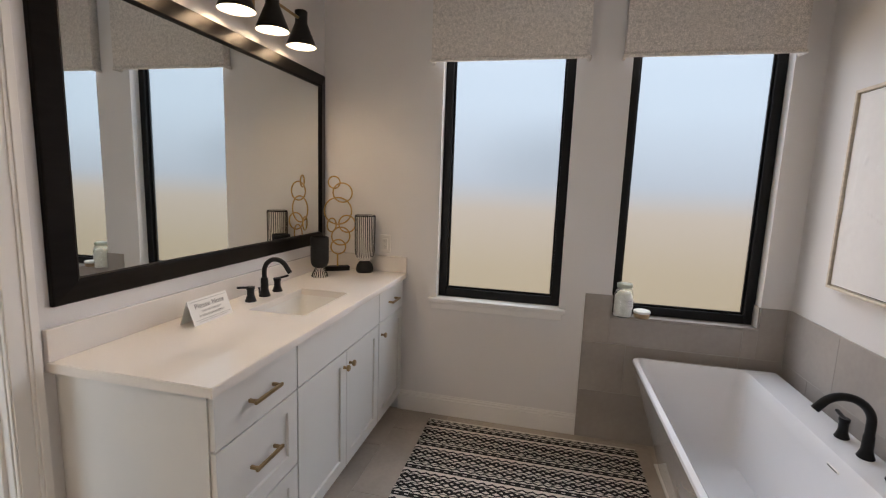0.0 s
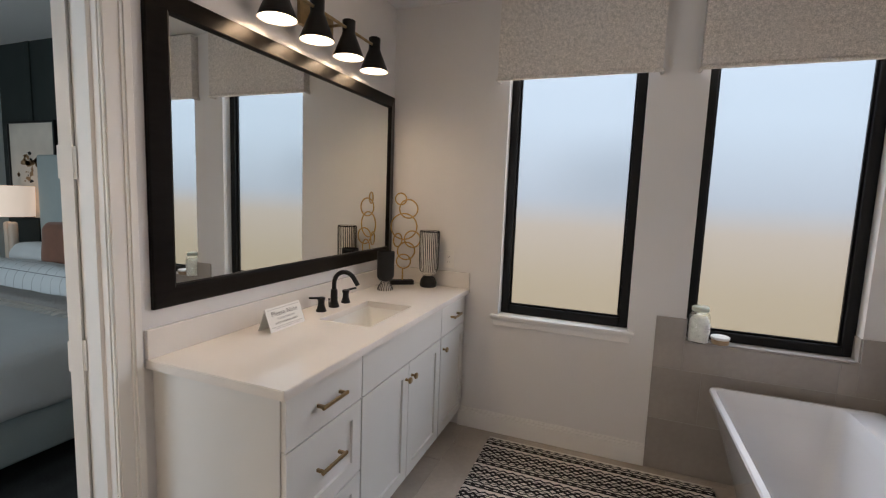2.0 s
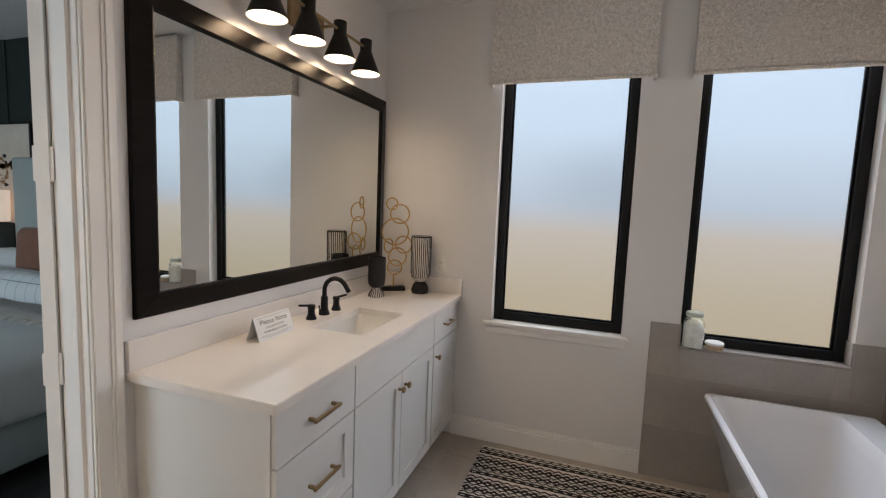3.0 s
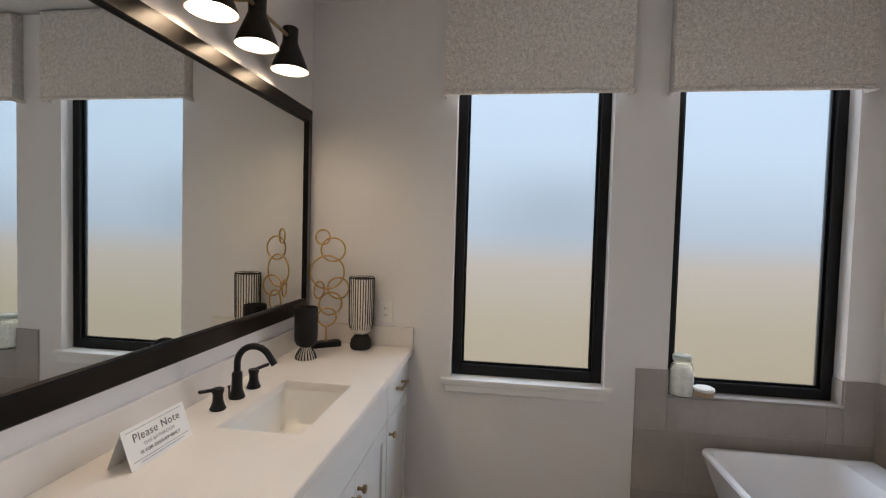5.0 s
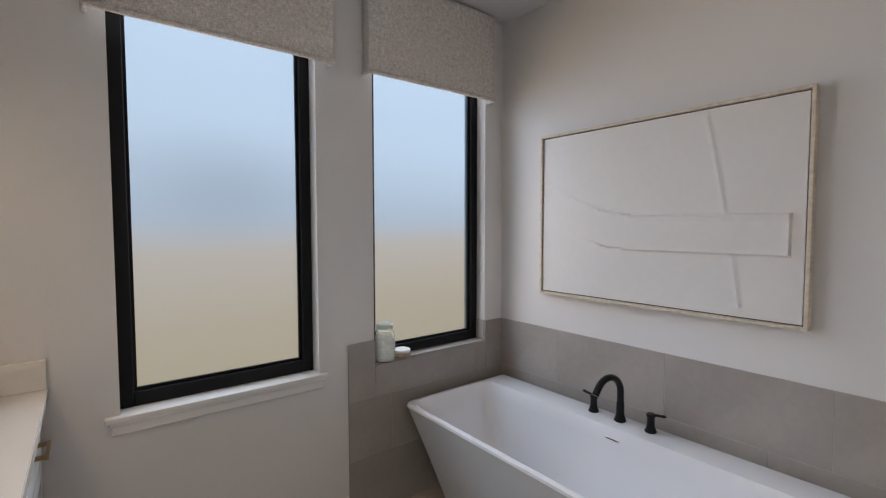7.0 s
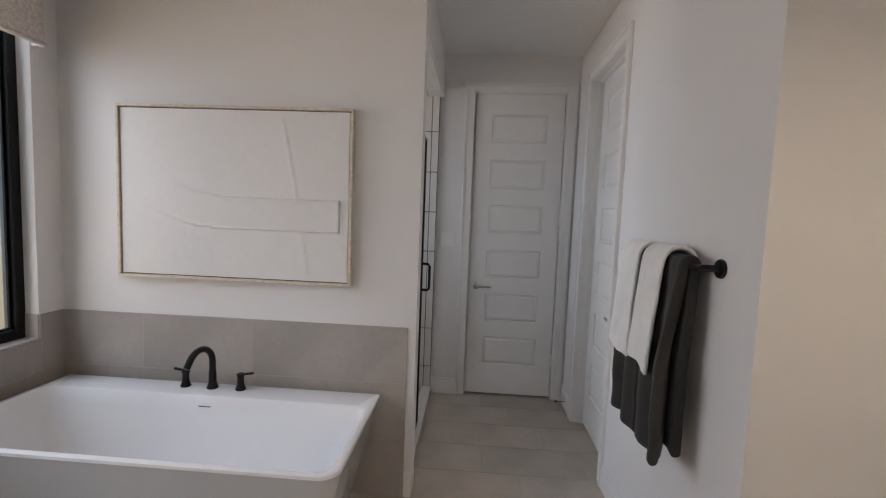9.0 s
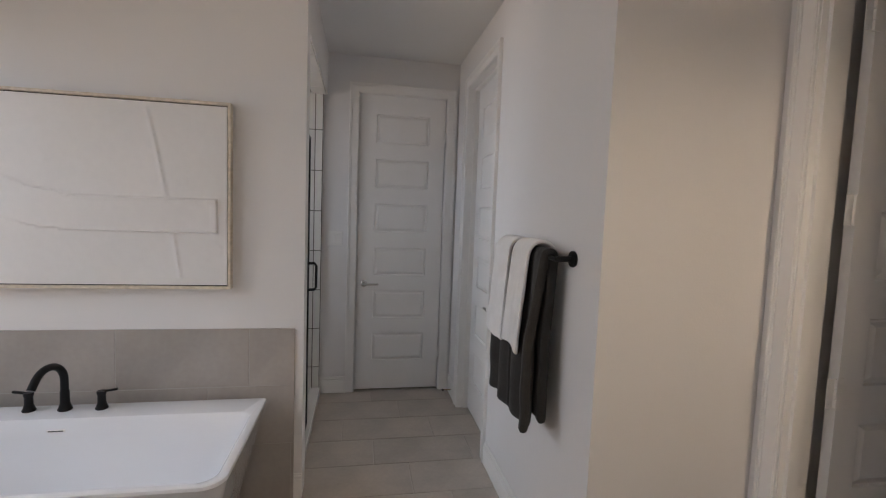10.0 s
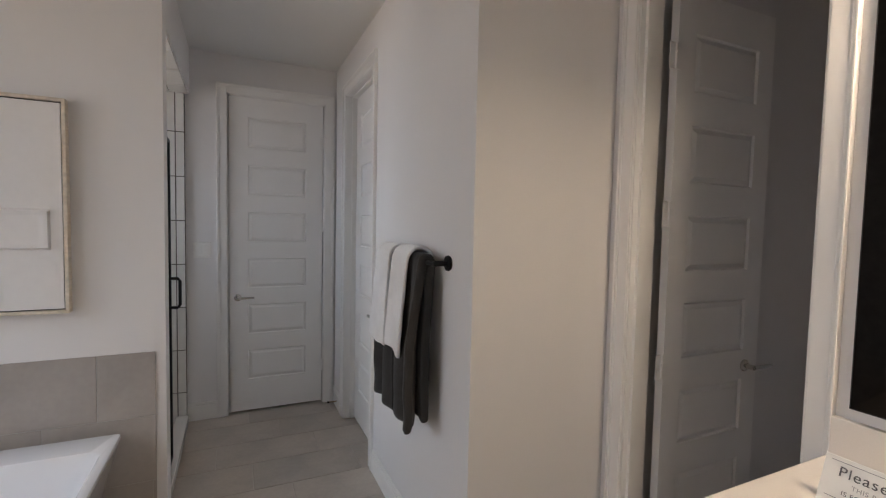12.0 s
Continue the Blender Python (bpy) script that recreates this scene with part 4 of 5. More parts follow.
def tent_sign(m):
    """A folded card; its lettered face leans back."""
    s = thing("tent_sign", "white folded display notice card on counter", "sign", group="notice cards")
    w, h, d = 0.214, 0.094, 0.034
    bm = bmesh.new()
    t = 0.0012
    for sgn in (-1, 1):
        q = [(-w / 2, sgn * d, 0), (w / 2, sgn * d, 0), (w / 2, 0, h), (-w / 2, 0, h)]
        lo = [bm.verts.new(p) for p in q]
        hi = [bm.verts.new((p[0], p[1] - sgn * t, p[2] - t)) for p in q]
        bm.faces.new(lo), bm.faces.new(hi[::-1])
        for k in range(4):
            bm.faces.new((lo[k], lo[(k + 1) % 4], hi[(k + 1) % 4], hi[k]))
    card = part("card", bm, PAPER, s)
    lean = math.degrees(math.atan2(d, h))
    tilt = pose(0, -d - 0.0012, 0.0, -lean, 0, 0)
    for text, size, z, mt in (("Please Note", 0.029, 0.071, INK), ("THIS BATHROOM", 0.0125, 0.048, INKL), ("IS FOR DISPLAY ONLY", 0.0125, 0.031, INK)):
        ob = writing(text, size, 0, z, mt, card)
        ob.matrix_basis = tilt @ ob.matrix_basis
    for z, wd in ((0.091, 0.19), (0.017, 0.19), (0.010, 0.15)):
        ob = part("printed_line", box(-wd / 2, -0.0003, z - 0.0007, wd / 2, 0.0003, z + 0.0007), INKL, card)
        ob.matrix_basis = tilt
    s.matrix_world = m
    return s


tent_sign(pose(-0.612, 2.160, CT, 0, 0, 90))
tent_sign(pose(0.046, 0.050, CT, 0, 0, 180))


# ---- things on the counter ----
def goblet():
    g = thing("goblet_vase", "matte black ceramic goblet vase with striped foot", "vase", (-0.597, 3.058, CT))
    g.scale = (0.92, 0.92, 0.84)
    part("cup", lathe([(0, 0.066), (0.020, 0.065), (0.042, 0.076), (0.054, 0.096), (0.057, 0.12), (0.057, 0.283), (0.0545, 0.286), (0.052, 0.283), (0.052, 0.15), (0, 0.11)], 40), VBLACK, g, smooth=True)
    part("foot", lathe([(0, 0), (0.048, 0), (0.050, 0.005), (0.045, 0.026), (0.033, 0.050), (0.024, 0.066), (0, 0.068)], 40), VWHITE, g, "cream foot with black stripes", smooth=True)
    foot = g.children[-1]
    for k in range(20):
        a = 2 * math.pi * k / 20
        pts = [(r * math.cos(a), r * math.sin(a), z) for r, z in ((0.0505, 0.004), (0.0455, 0.026), (0.0335, 0.050), (0.025, 0.065))]
        part("stripe", tube(pts, [0.0036, 0.0032, 0.0024, 0.0018], 6), VBLACK, foot)


def striped_vase():
    g = thing("striped_vase", "tall black and cream striped vase on black ball", "vase", (-0.414, 3.302, CT))
    part("base", lathe([(0, 0), (0.048, 0), (0.054, 0.008), (0.055, 0.026), (0.048, 0.050), (0.034, 0.068), (0.020, 0.076), (0, 0.078)], 40), VBLACK, g, "matte black ball foot", smooth=True)
    body = part("body", lathe([(0, 0.074), (0.028, 0.075), (0.045, 0.088), (0.057, 0.112), (0.061, 0.14), (0.063, 0.358), (0.061, 0.362), (0.058, 0.358), (0.056, 0.15), (0, 0.12)], 48), VWHITE, g, smooth=True)
    part("rim", lathe([(0.0585, 0.356), (0.0635, 0.356), (0.0640, 0.361), (0.061, 0.364), (0.0585, 0.361)], 48), VBLACK, g, smooth=True)
    part("inside", lathe([(0.0572, 0.357), (0.0555, 0.16), (0, 0.13)], 40), VBLACK, g, smooth=True)
    for k in range(30):
        a = 2 * math.pi * (k + 0.5) / 30
        pts = [(r * math.cos(a), r * math.sin(a), z) for r, z in ((0.040, 0.084), (0.0568, 0.112), (0.0608, 0.14), (0.0628, 0.357))]
        part("stripe", tube(pts, [0.0016, 0.0026, 0.0030, 0.0030], 6), VBLACK, body)


def ring_sculpture():
    g = thing("ring_sculpture", "gold interlocking ring sculpture on black block", "sculpture", (-0.598, 3.286, CT), turn=22)
    part("base", box(-0.078, -0.026, 0, 0.078, 0.026, 0.028, 0.002, 1), VBLACK, g, "black wooden block").rotation_euler = (0, 0, radians(14))
    part("stem", tube([(0.004, 0, 0.028), (0.004, 0, 0.107)], 0.0052, 12), GOLD, g, smooth=True)
    rows = ((0.008, 0.152, 0.046, 0, 0.004), (0.024, 0.222, 0.057, 12, -0.006), (-0.033, 0.291, 0.043, 55, 0.004), (0.062, 0.300, 0.054, -14, 0.006),
            (0.006, 0.382, 0.084, 4, -0.004), (0.033, 0.497, 0.060, -8, 0.005), (-0.018, 0.560, 0.037, 20, -0.003))
    for x, z, r, turn, y in rows:
        u = (math.cos(radians(turn)), math.sin(radians(turn)), 0)
        part("ring", tube(ring_path((x, y, z), r, u, (0, 0, 1), 40), 0.0046, 10, closed=True), GOLD, g, smooth=True)


goblet()
striped_vase()
ring_sculpture()


# ---- outlets and switches ----
def plate(name, label, m, kind_):
    p = thing(name, label, "outlet" if kind_ == "outlet" else "switch")
    w = 0.036 if kind_ != "double" else 0.058
    part("cover", box(-w, -0.006, -0.058, w, 0, 0.058, 0.003, 2), PLASTIC, p)
    if kind_ == "outlet":
        ins = part("receptacle", box(-0.017, -0.009, -0.034, 0.017, -0.004, 0.034, 0.002, 1), PLASTIC, p)
        for z in (-0.018, 0.018):
            for x, hh in ((-0.006, 0.005), (0.006, 0.004)):
                part("slot", box(x - 0.001, -0.0096, z - hh, x + 0.001, -0.008, z + hh), SLOTSHADOW, ins)
            part("slot", lathe([(0, 0), (0.002, 0), (0.002, 0.002), (0, 0.002)], 8, (0, -0.0096, z - 0.009)), SLOTSHADOW, ins)
    else:
        for x in ((0,) if kind_ == "single" else (-0.023, 0.023)):
            bm = box(x - 0.0165, -0.009, -0.033, x + 0.0165, -0.004, 0.033, 0.0015, 1)
            part("rocker", bm, PLASTIC, p)
    p.matrix_world = m
    return p


plate("wall_outlet", "white duplex wall outlet above counter", pose(-0.310, N, 1.114), "outlet")
plate("light_switch", "white double rocker light switch", pose(HE, 1.425, 1.275, 0, 0, -90), "double")
plate("light_switch", "white single rocker light switch", pose(2.17, HS, 1.275, 0, 0, 180), "single")
ds = thing("door_stop", "small dark spring door stop on baseboard", "door stop", (3.24, HS + 0.014, 0.06))
part("rod", tube([(0, 0, 0), (0, 0.06, 0)], 0.004, 10), BRASS, ds)
part("tip", tube([(0, 0.06, 0), (0, 0.075, 0)], 0.007, 10), BLACK, ds)


# ---- shades ----
def roman_shade(x0, x1, label):
    """A flat fabric shade with side returns, soft relief and a piped hem."""
    s = thing("roman_shade", label, "window shade", group="window shades")
    y0, y1, z0, z1 = N - 0.066, N - 0.002, 2.212, 2.705
    bm = bmesh.new()
    nx, nz = 40, 24
    rows = []
    for k in range(nz + 1):
        z = z0 + 0.016 + (z1 - z0 - 0.016) * k / nz
        row = []
        for i in range(nx + 1):
            x = x0 + (x1 - x0) * i / nx
            d = 0.004 * noise.noise((x * 5, z * 4, 3.1)) + 0.0015 * noise.noise((x * 22, z * 18, 0.4))
            row.append(bm.verts.new((x, y0 + d, z)))
        row = [bm.verts.new((x0, y1, z))] + row + [bm.verts.new((x1, y1, z))]
        rows.append(row)
    for a, b in zip(rows, rows[1:]):
        for i in range(len(a) - 1):
            bm.faces.new((a[i], a[i + 1], b[i + 1], b[i]))
    part("fabric", bm, LINEN, s, smooth=True).modifiers.new("thick", "SOLIDIFY").thickness = 0.004
    pts = [(x0, y1, z0 + 0.010), (x0 - 0.001, y0, z0 + 0.010)] + [(x0 + (x1 - x0) * i / 24, y0 - 0.002, z0 + 0.010 + 0.0015 * noise.noise((i * 0.4, 0, x0))) for i in range(25)] + [(x1 + 0.001, y0, z0 + 0.010), (x1, y1, z0 + 0.010)]
    part("hem", tube(pts, 0.010, 10), LINEN, s, smooth=True)
    part("head_rail", box(x0 + 0.004, y0 + 0.006, z1 - 0.02, x1 - 0.004, y1, z1 - 0.002), TRIM, s)
    return s


roman_shade(-0.022, 0.867, "oatmeal linen flat roman shade")
roman_shade(1.048, 1.888, "oatmeal linen flat roman shade near corner")


# ---- bathtub ----
def rounded(x0, y0, x1, y1, r, n=6):
    pts = []
    for (cx, cy, s0), rr in zip(((x1, y1, 0), (x0, y1, 90), (x0, y0, 180), (x1, y0, 270)), r):
        sx, sy = (-1 if s0 in (0, 270) else 1), (-1 if s0 in (0, 90) else 1)
        for k in range(n + 1):
            a = radians(s0 + 90 * k / n)
            pts.append((cx + sx * rr + rr * math.cos(a), cy + sy * rr + rr * math.sin(a)))
    return pts


def bathtub():
    t = thing("bathtub", "white freestanding acrylic tub with sloping sides", "bathtub")
    big = (0.015, 0.055, 0.075, 0.015)
    rows = [(0.0, (1.385, 1.80, 1.925, 3.175), (0.02, 0.08, 0.10, 0.02)),
            (0.03, (1.375, 1.79, 1.930, 3.185), (0.02, 0.08, 0.10, 0.02)),
            (0.30, (1.300, 1.725, 1.942, 3.248), (0.016, 0.065, 0.085, 0.016)),
            (0.545, (1.226, 1.660, 1.952, 3.312), big),
            (0.558, (1.220, 1.655, 1.955, 3.316), big),
            (0.568, (1.223, 1.658, 1.952, 3.313), big),
            (0.571, (1.231, 1.666, 1.944, 3.305), big),
            (0.571, (1.246, 1.685, 1.800, 3.286), (0.05, 0.05, 0.07, 0.05)),
            (0.565, (1.252, 1.692, 1.794, 3.280), (0.05, 0.05, 0.07, 0.05)),
            (0.50, (1.268, 1.715, 1.780, 3.262), (0.06, 0.07, 0.09, 0.06)),
            (0.22, (1.365, 1.85, 1.735, 3.16), (0.09, 0.10, 0.12, 0.09)),
            (0.155, (1.41, 1.92, 1.71, 3.09), (0.11, 0.11, 0.12, 0.11)),
            (0.140, (1.47, 2.02, 1.66, 2.99), (0.09, 0.09, 0.09, 0.09))]
    bm = bmesh.new()
    loops = [[bm.verts.new((x, y, z)) for x, y in rounded(*b, r)] for z, b, r in rows]
    for a, b in zip(loops, loops[1:]):
        for k in range(len(a)):
            bm.faces.new((a[k], a[(k + 1) % len(a)], b[(k + 1) % len(b)], b[k]))
    bm.faces.new(loops[-1])
    bm.faces.new(loops[0][::-1])
    part("shell", bm, ACRYL, t, smooth=True)
    ov = part("overflow", box(-0.034, -0.002, -0.006, 0.034, 0.003, 0.006, 0.002, 1), PLASTIC, t, "white overflow slot cover")
    ov.matrix_basis = pose(1.783, 2.470, 0.525, 12, 0, -90)
    sl = part("slot", box(-0.028, -0.0035, -0.002, 0.028, -0.001, 0.002), SLOTSHADOW, ov)
    part("drain", lathe([(0, 0.006), (0.03, 0.005), (0.034, 0.001)], 24, (1.565, 2.5, 0.140)), CHROME, t, smooth=True)
    bm = box(1.37, 1.782, -0.001, 1.935, 3.195, 0.006, 0.002, 1)
    part("caulk", bm, PLASTIC, t)
    return t


bathtub()
tf = thing("tub_faucet", "matte black deck mounted tub filler", "faucet", (1.893, 2.496, 0.571))
gooseneck(tf, (0, 0, 0), 0.218, 0.165, 172, 0.0155, 0.03)
faucet_handle(tf, (0, 0.140, 0), 85, 0.082)
faucet_handle(tf, (0, -0.146, 0), -85, 0.082)


# ---- sill things ----
jar = thing("salt_jar", "glass jar of white bath salts on sill", "jar", (1.166, N + 0.006, W2[1] + 0.006))
jar.scale = (1.13, 1.13, 1.13)
part("contents", lathe([(0, 0.004), (0.040, 0.004), (0.043, 0.012), (0.043, 0.105), (0.030, 0.125), (0, 0.128)], 32), SALT, jar, "coarse white bath salts", smooth=True)
part("glass", lathe([(0, 0), (0.042, 0), (0.047, 0.008), (0.047, 0.118), (0.040, 0.138), (0.034, 0.146), (0.034, 0.158), (0.032, 0.158), (0.032, 0.146), (0.0375, 0.137), (0.0445, 0.117), (0.0445, 0.009), (0, 0.003)], 32), CLEAR, jar, smooth=True).visible_shadow = False
part("lid", lathe([(0, 0.172), (0.034, 0.172), (0.038, 0.168), (0.038, 0.152), (0.036, 0.150), (0.036, 0.158), (0, 0.158)], 32), LIDG, jar, "pale green metal lid", smooth=True)
bm = bmesh.new()
for k in range(9):
    a0, a1 = radians(-75 + k * 8), radians(-67 + k * 8)
    r = 0.0476
    bm.faces.new([bm.verts.new(p) for p in ((r * math.cos(a0), r * math.sin(a0), 0.045), (r * math.cos(a1), r * math.sin(a1), 0.045), (r * math.cos(a1), r * math.sin(a1), 0.095), (r * math.cos(a0), r * math.sin(a0), 0.095))])
bmesh.ops.remove_doubles(bm, verts=bm.verts, dist=0.0004)
lb = part("label", bm, PAPER, jar, "white paper label", smooth=True)
for z, a, b in ((0.088, -70, -22), (0.079, -70, -30), (0.070, -66, -18), (0.060, -70, -34)):
    part("printed_line", tube([(0.0478 * math.cos(radians(q)), 0.0478 * math.sin(radians(q)), z) for q in range(a, b + 1, 4)], 0.0011, 6), INKL, lb)
dish = thing("lidded_dish", "small tan dish with white lid on sill", "dish", (1.272, N + 0.006, W2[1] + 0.006))
part("bowl", lathe([(0, 0), (0.038, 0), (0.043, 0.006), (0.043, 0.026), (0, 0.026)], 32), CORK, dish, smooth=True)
part("lid", lathe([(0, 0.046), (0.040, 0.044), (0.046, 0.040), (0.046, 0.030), (0.042, 0.026), (0, 0.026)], 32), PLASTIC, dish, "white ceramic lid", smooth=True)


# ---- painting ----
def painting():
    p = thing("painting", "white plaster relief painting in champagne frame", "painting")
    y0, y1, z0, z1 = 1.832, 3.054, 1.100, 1.978
    x1, x0 = E - 0.001, E - 0.042
    w = 0.013
    for name, b in (("frame_rail", (y0, z0, y1, z0 + w)), ("frame_rail", (y0, z1 - w, y1, z1)), ("frame_stile", (y0, z0 + w, y0 + w, z1 - w)), ("frame_stile", (y1 - w, z0 + w, y1, z1 - w))):
        part(name, box(x0, b[0], b[1], x1, b[2], b[3], 0.0015, 1), CHAMP, p)
    # black panel puts the shade of the gap round the canvas into colour
    part("shadow_gap", box(x0 + 0.022, y0 + w, z0 + w, x1, y1 - w, z1 - w), VBLACK, p)
    g = 0.006
    bm = bmesh.new()
    nu, nv = 150, 100
    a0, a1, c0, c1 = y1 - w - g, y0 + w + g, z0 + w + g, z1 - w - g

    def relief(u, v):
        """u from the window side to the hall side, v from bottom to top."""
        d = 0.0012 * noise.noise((u * 6, v * 5, 0)) + 0.0006 * noise.noise((u * 30, v * 26, 2))
        # a broad stroke of plaster that bends up to one side
        mid = 0.388 + 0.95 * max(0.0, 0.5 - u) ** 2
        half = 0.095 + 0.05 * max(0.0, 0.5 - u)
        if 0.05 < u < 0.965:
            e = abs(v - mid + 0.005 * noise.noise((u * 14, 0, 5))) - half
            k = min(1.0, max(0.15, (u - 0.05) / 0.35))
            if e < 0:
                d += 0.0055 * k
                if e > -0.014:
                    d += 0.0035 * k
                if u > 0.945:
                    d += 0.003
        # a long curved ridge
        c = 0.70 + 0.115 * (1 - v) ** 0.8 * 1.15
        if 0.03 < v < 0.97 and abs(v - mid) > half:
            d += 0.0045 * max(0.0, 1 - abs(u - c) / 0.009)
        for cu, cv, ln in ((0.35, 0.70, 0.06), (0.345, 0.64, 0.05), (0.235, 0.345, 0.05), (0.30, 0.27, 0.07), (0.40, 0.28, 0.06), (0.965, 0.20, 0.06), (0.08, 0.66, 0.05)):
            if abs(v - cv) < ln / 2:
                d += 0.0022 * max(0.0, 1 - abs(u - cu - 0.012 * math.sin(v * 40)) / 0.008)
        return d

    grid = [[bm.verts.new((x0 + 0.010 - relief(i / nu, k / nv), a0 + (a1 - a0) * i / nu, c0 + (c1 - c0) * k / nv)) for i in range(nu + 1)] for k in range(nv + 1)]
    for k in range(nv):
        for i in range(nu):
            bm.faces.new((grid[k][i], grid[k][i + 1], grid[k + 1][i + 1], grid[k + 1][i]))
    border = [grid[0][i] for i in range(nu + 1)] + [grid[k][nu] for k in range(1, nv + 1)] + [grid[nv][i] for i in range(nu - 1, -1, -1)] + [grid[k][0] for k in range(nv - 1, 0, -1)]
    back = [bm.verts.new((x0 + 0.022, v.co.y, v.co.z)) for v in border]
    for k in range(len(border)):
        j = (k + 1) % len(border)
        bm.faces.new((border[k], border[j], back[j], back[k]))
    part("canvas", bm, CANVAS, p, "off-white canvas with thick plaster strokes", smooth=True)
    return p


painting()


# ---- shower door ----
sd = thing("shower_door", "clear glass shower door with black frame", "shower door")
SY = HN + 0.06
part("frame_stile", box(2.705, SY - 0.012, 0.062, 2.730, SY + 0.012, 1.96, 0.002, 1), BLACK, sd)
part("frame_stile", box(2.155, SY - 0.012, 0.062, 2.175, SY + 0.012, 1.96, 0.002, 1), BLACK, sd)
part("frame_rail", box(2.175, SY - 0.012, 1.94, 2.705, SY + 0.012, 1.96, 0.002, 1), BLACK, sd)
part("frame_rail", box(2.175, SY - 0.012, 0.062, 2.705, SY + 0.012, 0.082, 0.002, 1), BLACK, sd)
gl = part("glass", box(2.175, SY - 0.003, 0.082, 2.705, SY + 0.003, 1.94), CLEAR, sd)
gl.visible_shadow = False
part("handle", tube([(2.66, SY - 0.004, 0.985), (2.66, SY - 0.05, 0.985), (2.66, SY - 0.062, 1.0), (2.66, SY - 0.062, 1.14), (2.66, SY - 0.05, 1.155), (2.66, SY - 0.004, 1.155)], 0.009, 12), BLACK, sd, "matte black D handle", smooth=True)


# ---- towel bar and towels ----
BY, BZ = HS + 0.073, 1.350
tb = thing("towel_bar", "matte black round towel bar", "towel bar")
part("bar", tube([(1.205, BY, BZ), (1.835, BY, BZ)], 0.0085, 14), BLACK, tb, smooth=True)
for x in (1.222, 1.805):
    ps = part("post", tube([(x, HS, BZ), (x, BY + 0.006, BZ)], 0.011, 14), BLACK, tb, smooth=True)
    own = lathe([(0, 0), (0.029, 0), (0.031, 0.004), (0.029, 0.011), (0.012, 0.013), (0, 0.013)], 28)
    bmesh.ops.rotate(own, verts=own.verts, matrix=Matrix.Rotation(radians(-90), 3, "X"))
    bmesh.ops.translate(own, verts=own.verts, vec=(x, HS, BZ))
    part("rosette", own, BLACK, ps, smooth=True)


def towel(name, label, x0, x1, drop_front, drop_back, off, thick, material, folds, amp, flare, seed, band=None):
    """Cloth laid over the bar: hangs on both sides, with soft upright folds that open downwards."""
    nu, path = 44, []
    r = 0.012 + off
    ns = 26
    for k in range(ns + 1):
        path.append((r, -drop_front * (1 - k / ns)))
    for k in range(1, 9):
        a = math.pi * k / 9
        path.append((r * math.cos(a), r * math.sin(a)))
    for k in range(ns + 1):
        path.append((-r, -drop_back * k / ns))
    bm = bmesh.new()
    rows = []
    for y, z in path:
        row = []
        low = max(0.0, -z)
        open_ = min(1.0, low / 0.35)
        for i in range(nu + 1):
            u = i / nu
            mid = (x0 + x1) / 2
            half = (x1 - x0) / 2 * (1 + flare * open_)
            x = mid + (u - 0.5) * 2 * half + 0.006 * open_ * noise.noise((seed, z * 6, u * 3))
            side = 1 if y > 0 else -1
            wave = amp * open_ * (math.sin(u * folds * 2 * math.pi + seed) + 0.5 * math.sin(u * folds * 3.7 + seed * 2 + z * 2))
            push = 0.030 * open_ if side > 0 else 0.012 * open_
            yy = BY + y + (wave + push if side > 0 else wave * 0.25 + push) + 0.004 * noise.noise((u * 5, z * 9, seed))
            zz = BZ + z + ((0.010 * noise.noise((u * 2.5, seed, 0)) + 0.018 * (u - 0.5)) * open_)
            if band and band[0] < low < band[1]:
                yy -= 0.002 * side
            row.append(bm.verts.new((x, max(yy, HS + 0.006), zz)))
        rows.append(row)
    for a, b in zip(rows, rows[1:]):
        for i in range(nu):
            bm.faces.new((a[i], a[i + 1], b[i + 1], b[i]))
    ob = part(name, bm, material, smooth=True)
    s = ob.modifiers.new("thick", "SOLIDIFY")
    s.thickness, s.offset = thick, 0.0
    b = ob.modifiers.new("soft", "SUBSURF")
    b.levels = b.render_levels = 1
    return tagged(ob, label, "towel", group="towels on the bar")


towel("bath_towel", "charcoal terry bath towel folded over bar", 1.270, 1.475, 0.675, 0.64, 0.006, 0.036, TOWELD, 1.45, 0.015, 0.05, 1.3, (0.57, 0.63))
towel("hand_towel", "white terry hand towel over charcoal towel", 1.345, 1.520, 0.385, 0.37, 0.044, 0.014, TOWELW, 0.7, 0.006, 0.05, 2.1, (0.34, 0.37))
towel("bath_towel", "charcoal terry bath towel folded over bar", 1.510, 1.705, 0.670, 0.63, 0.006, 0.036, TOWELD, 1.6, 0.014, 0.05, 4.2, (0.56, 0.62))
towel("hand_towel", "white terry hand towel over charcoal towel", 1.570, 1.755, 0.395, 0.37, 0.044, 0.014, TOWELW, 0.7, 0.006, 0.10, 5.5, (0.34, 0.37))


# ---- rug ----
rug = thing("area_rug", "black and cream woven geometric cotton rug", "rug", (0.67, 2.385, 0.0))
bm = bmesh.new()
nx, ny = 60, 70
g = [[bm.verts.new((-0.625 + 1.25 * i / nx + 0.004 * noise.noise((k * 0.5, 0, 1)) * (1 if i in (0, nx) else 0), -0.92 + 1.84 * k / ny,
                    0.007 + 0.0015 * noise.noise((i * 0.7, k * 0.7, 0)))) for i in range(nx + 1)] for k in range(ny + 1)]
for k in range(ny):
    for i in range(nx):
        bm.faces.new((g[k][i], g[k][i + 1], g[k + 1][i + 1], g[k + 1][i]))
ob = part("woven_field", bm, RUG, rug, smooth=True)
ob.modifiers.new("thick", "SOLIDIFY").thickness = 0.006
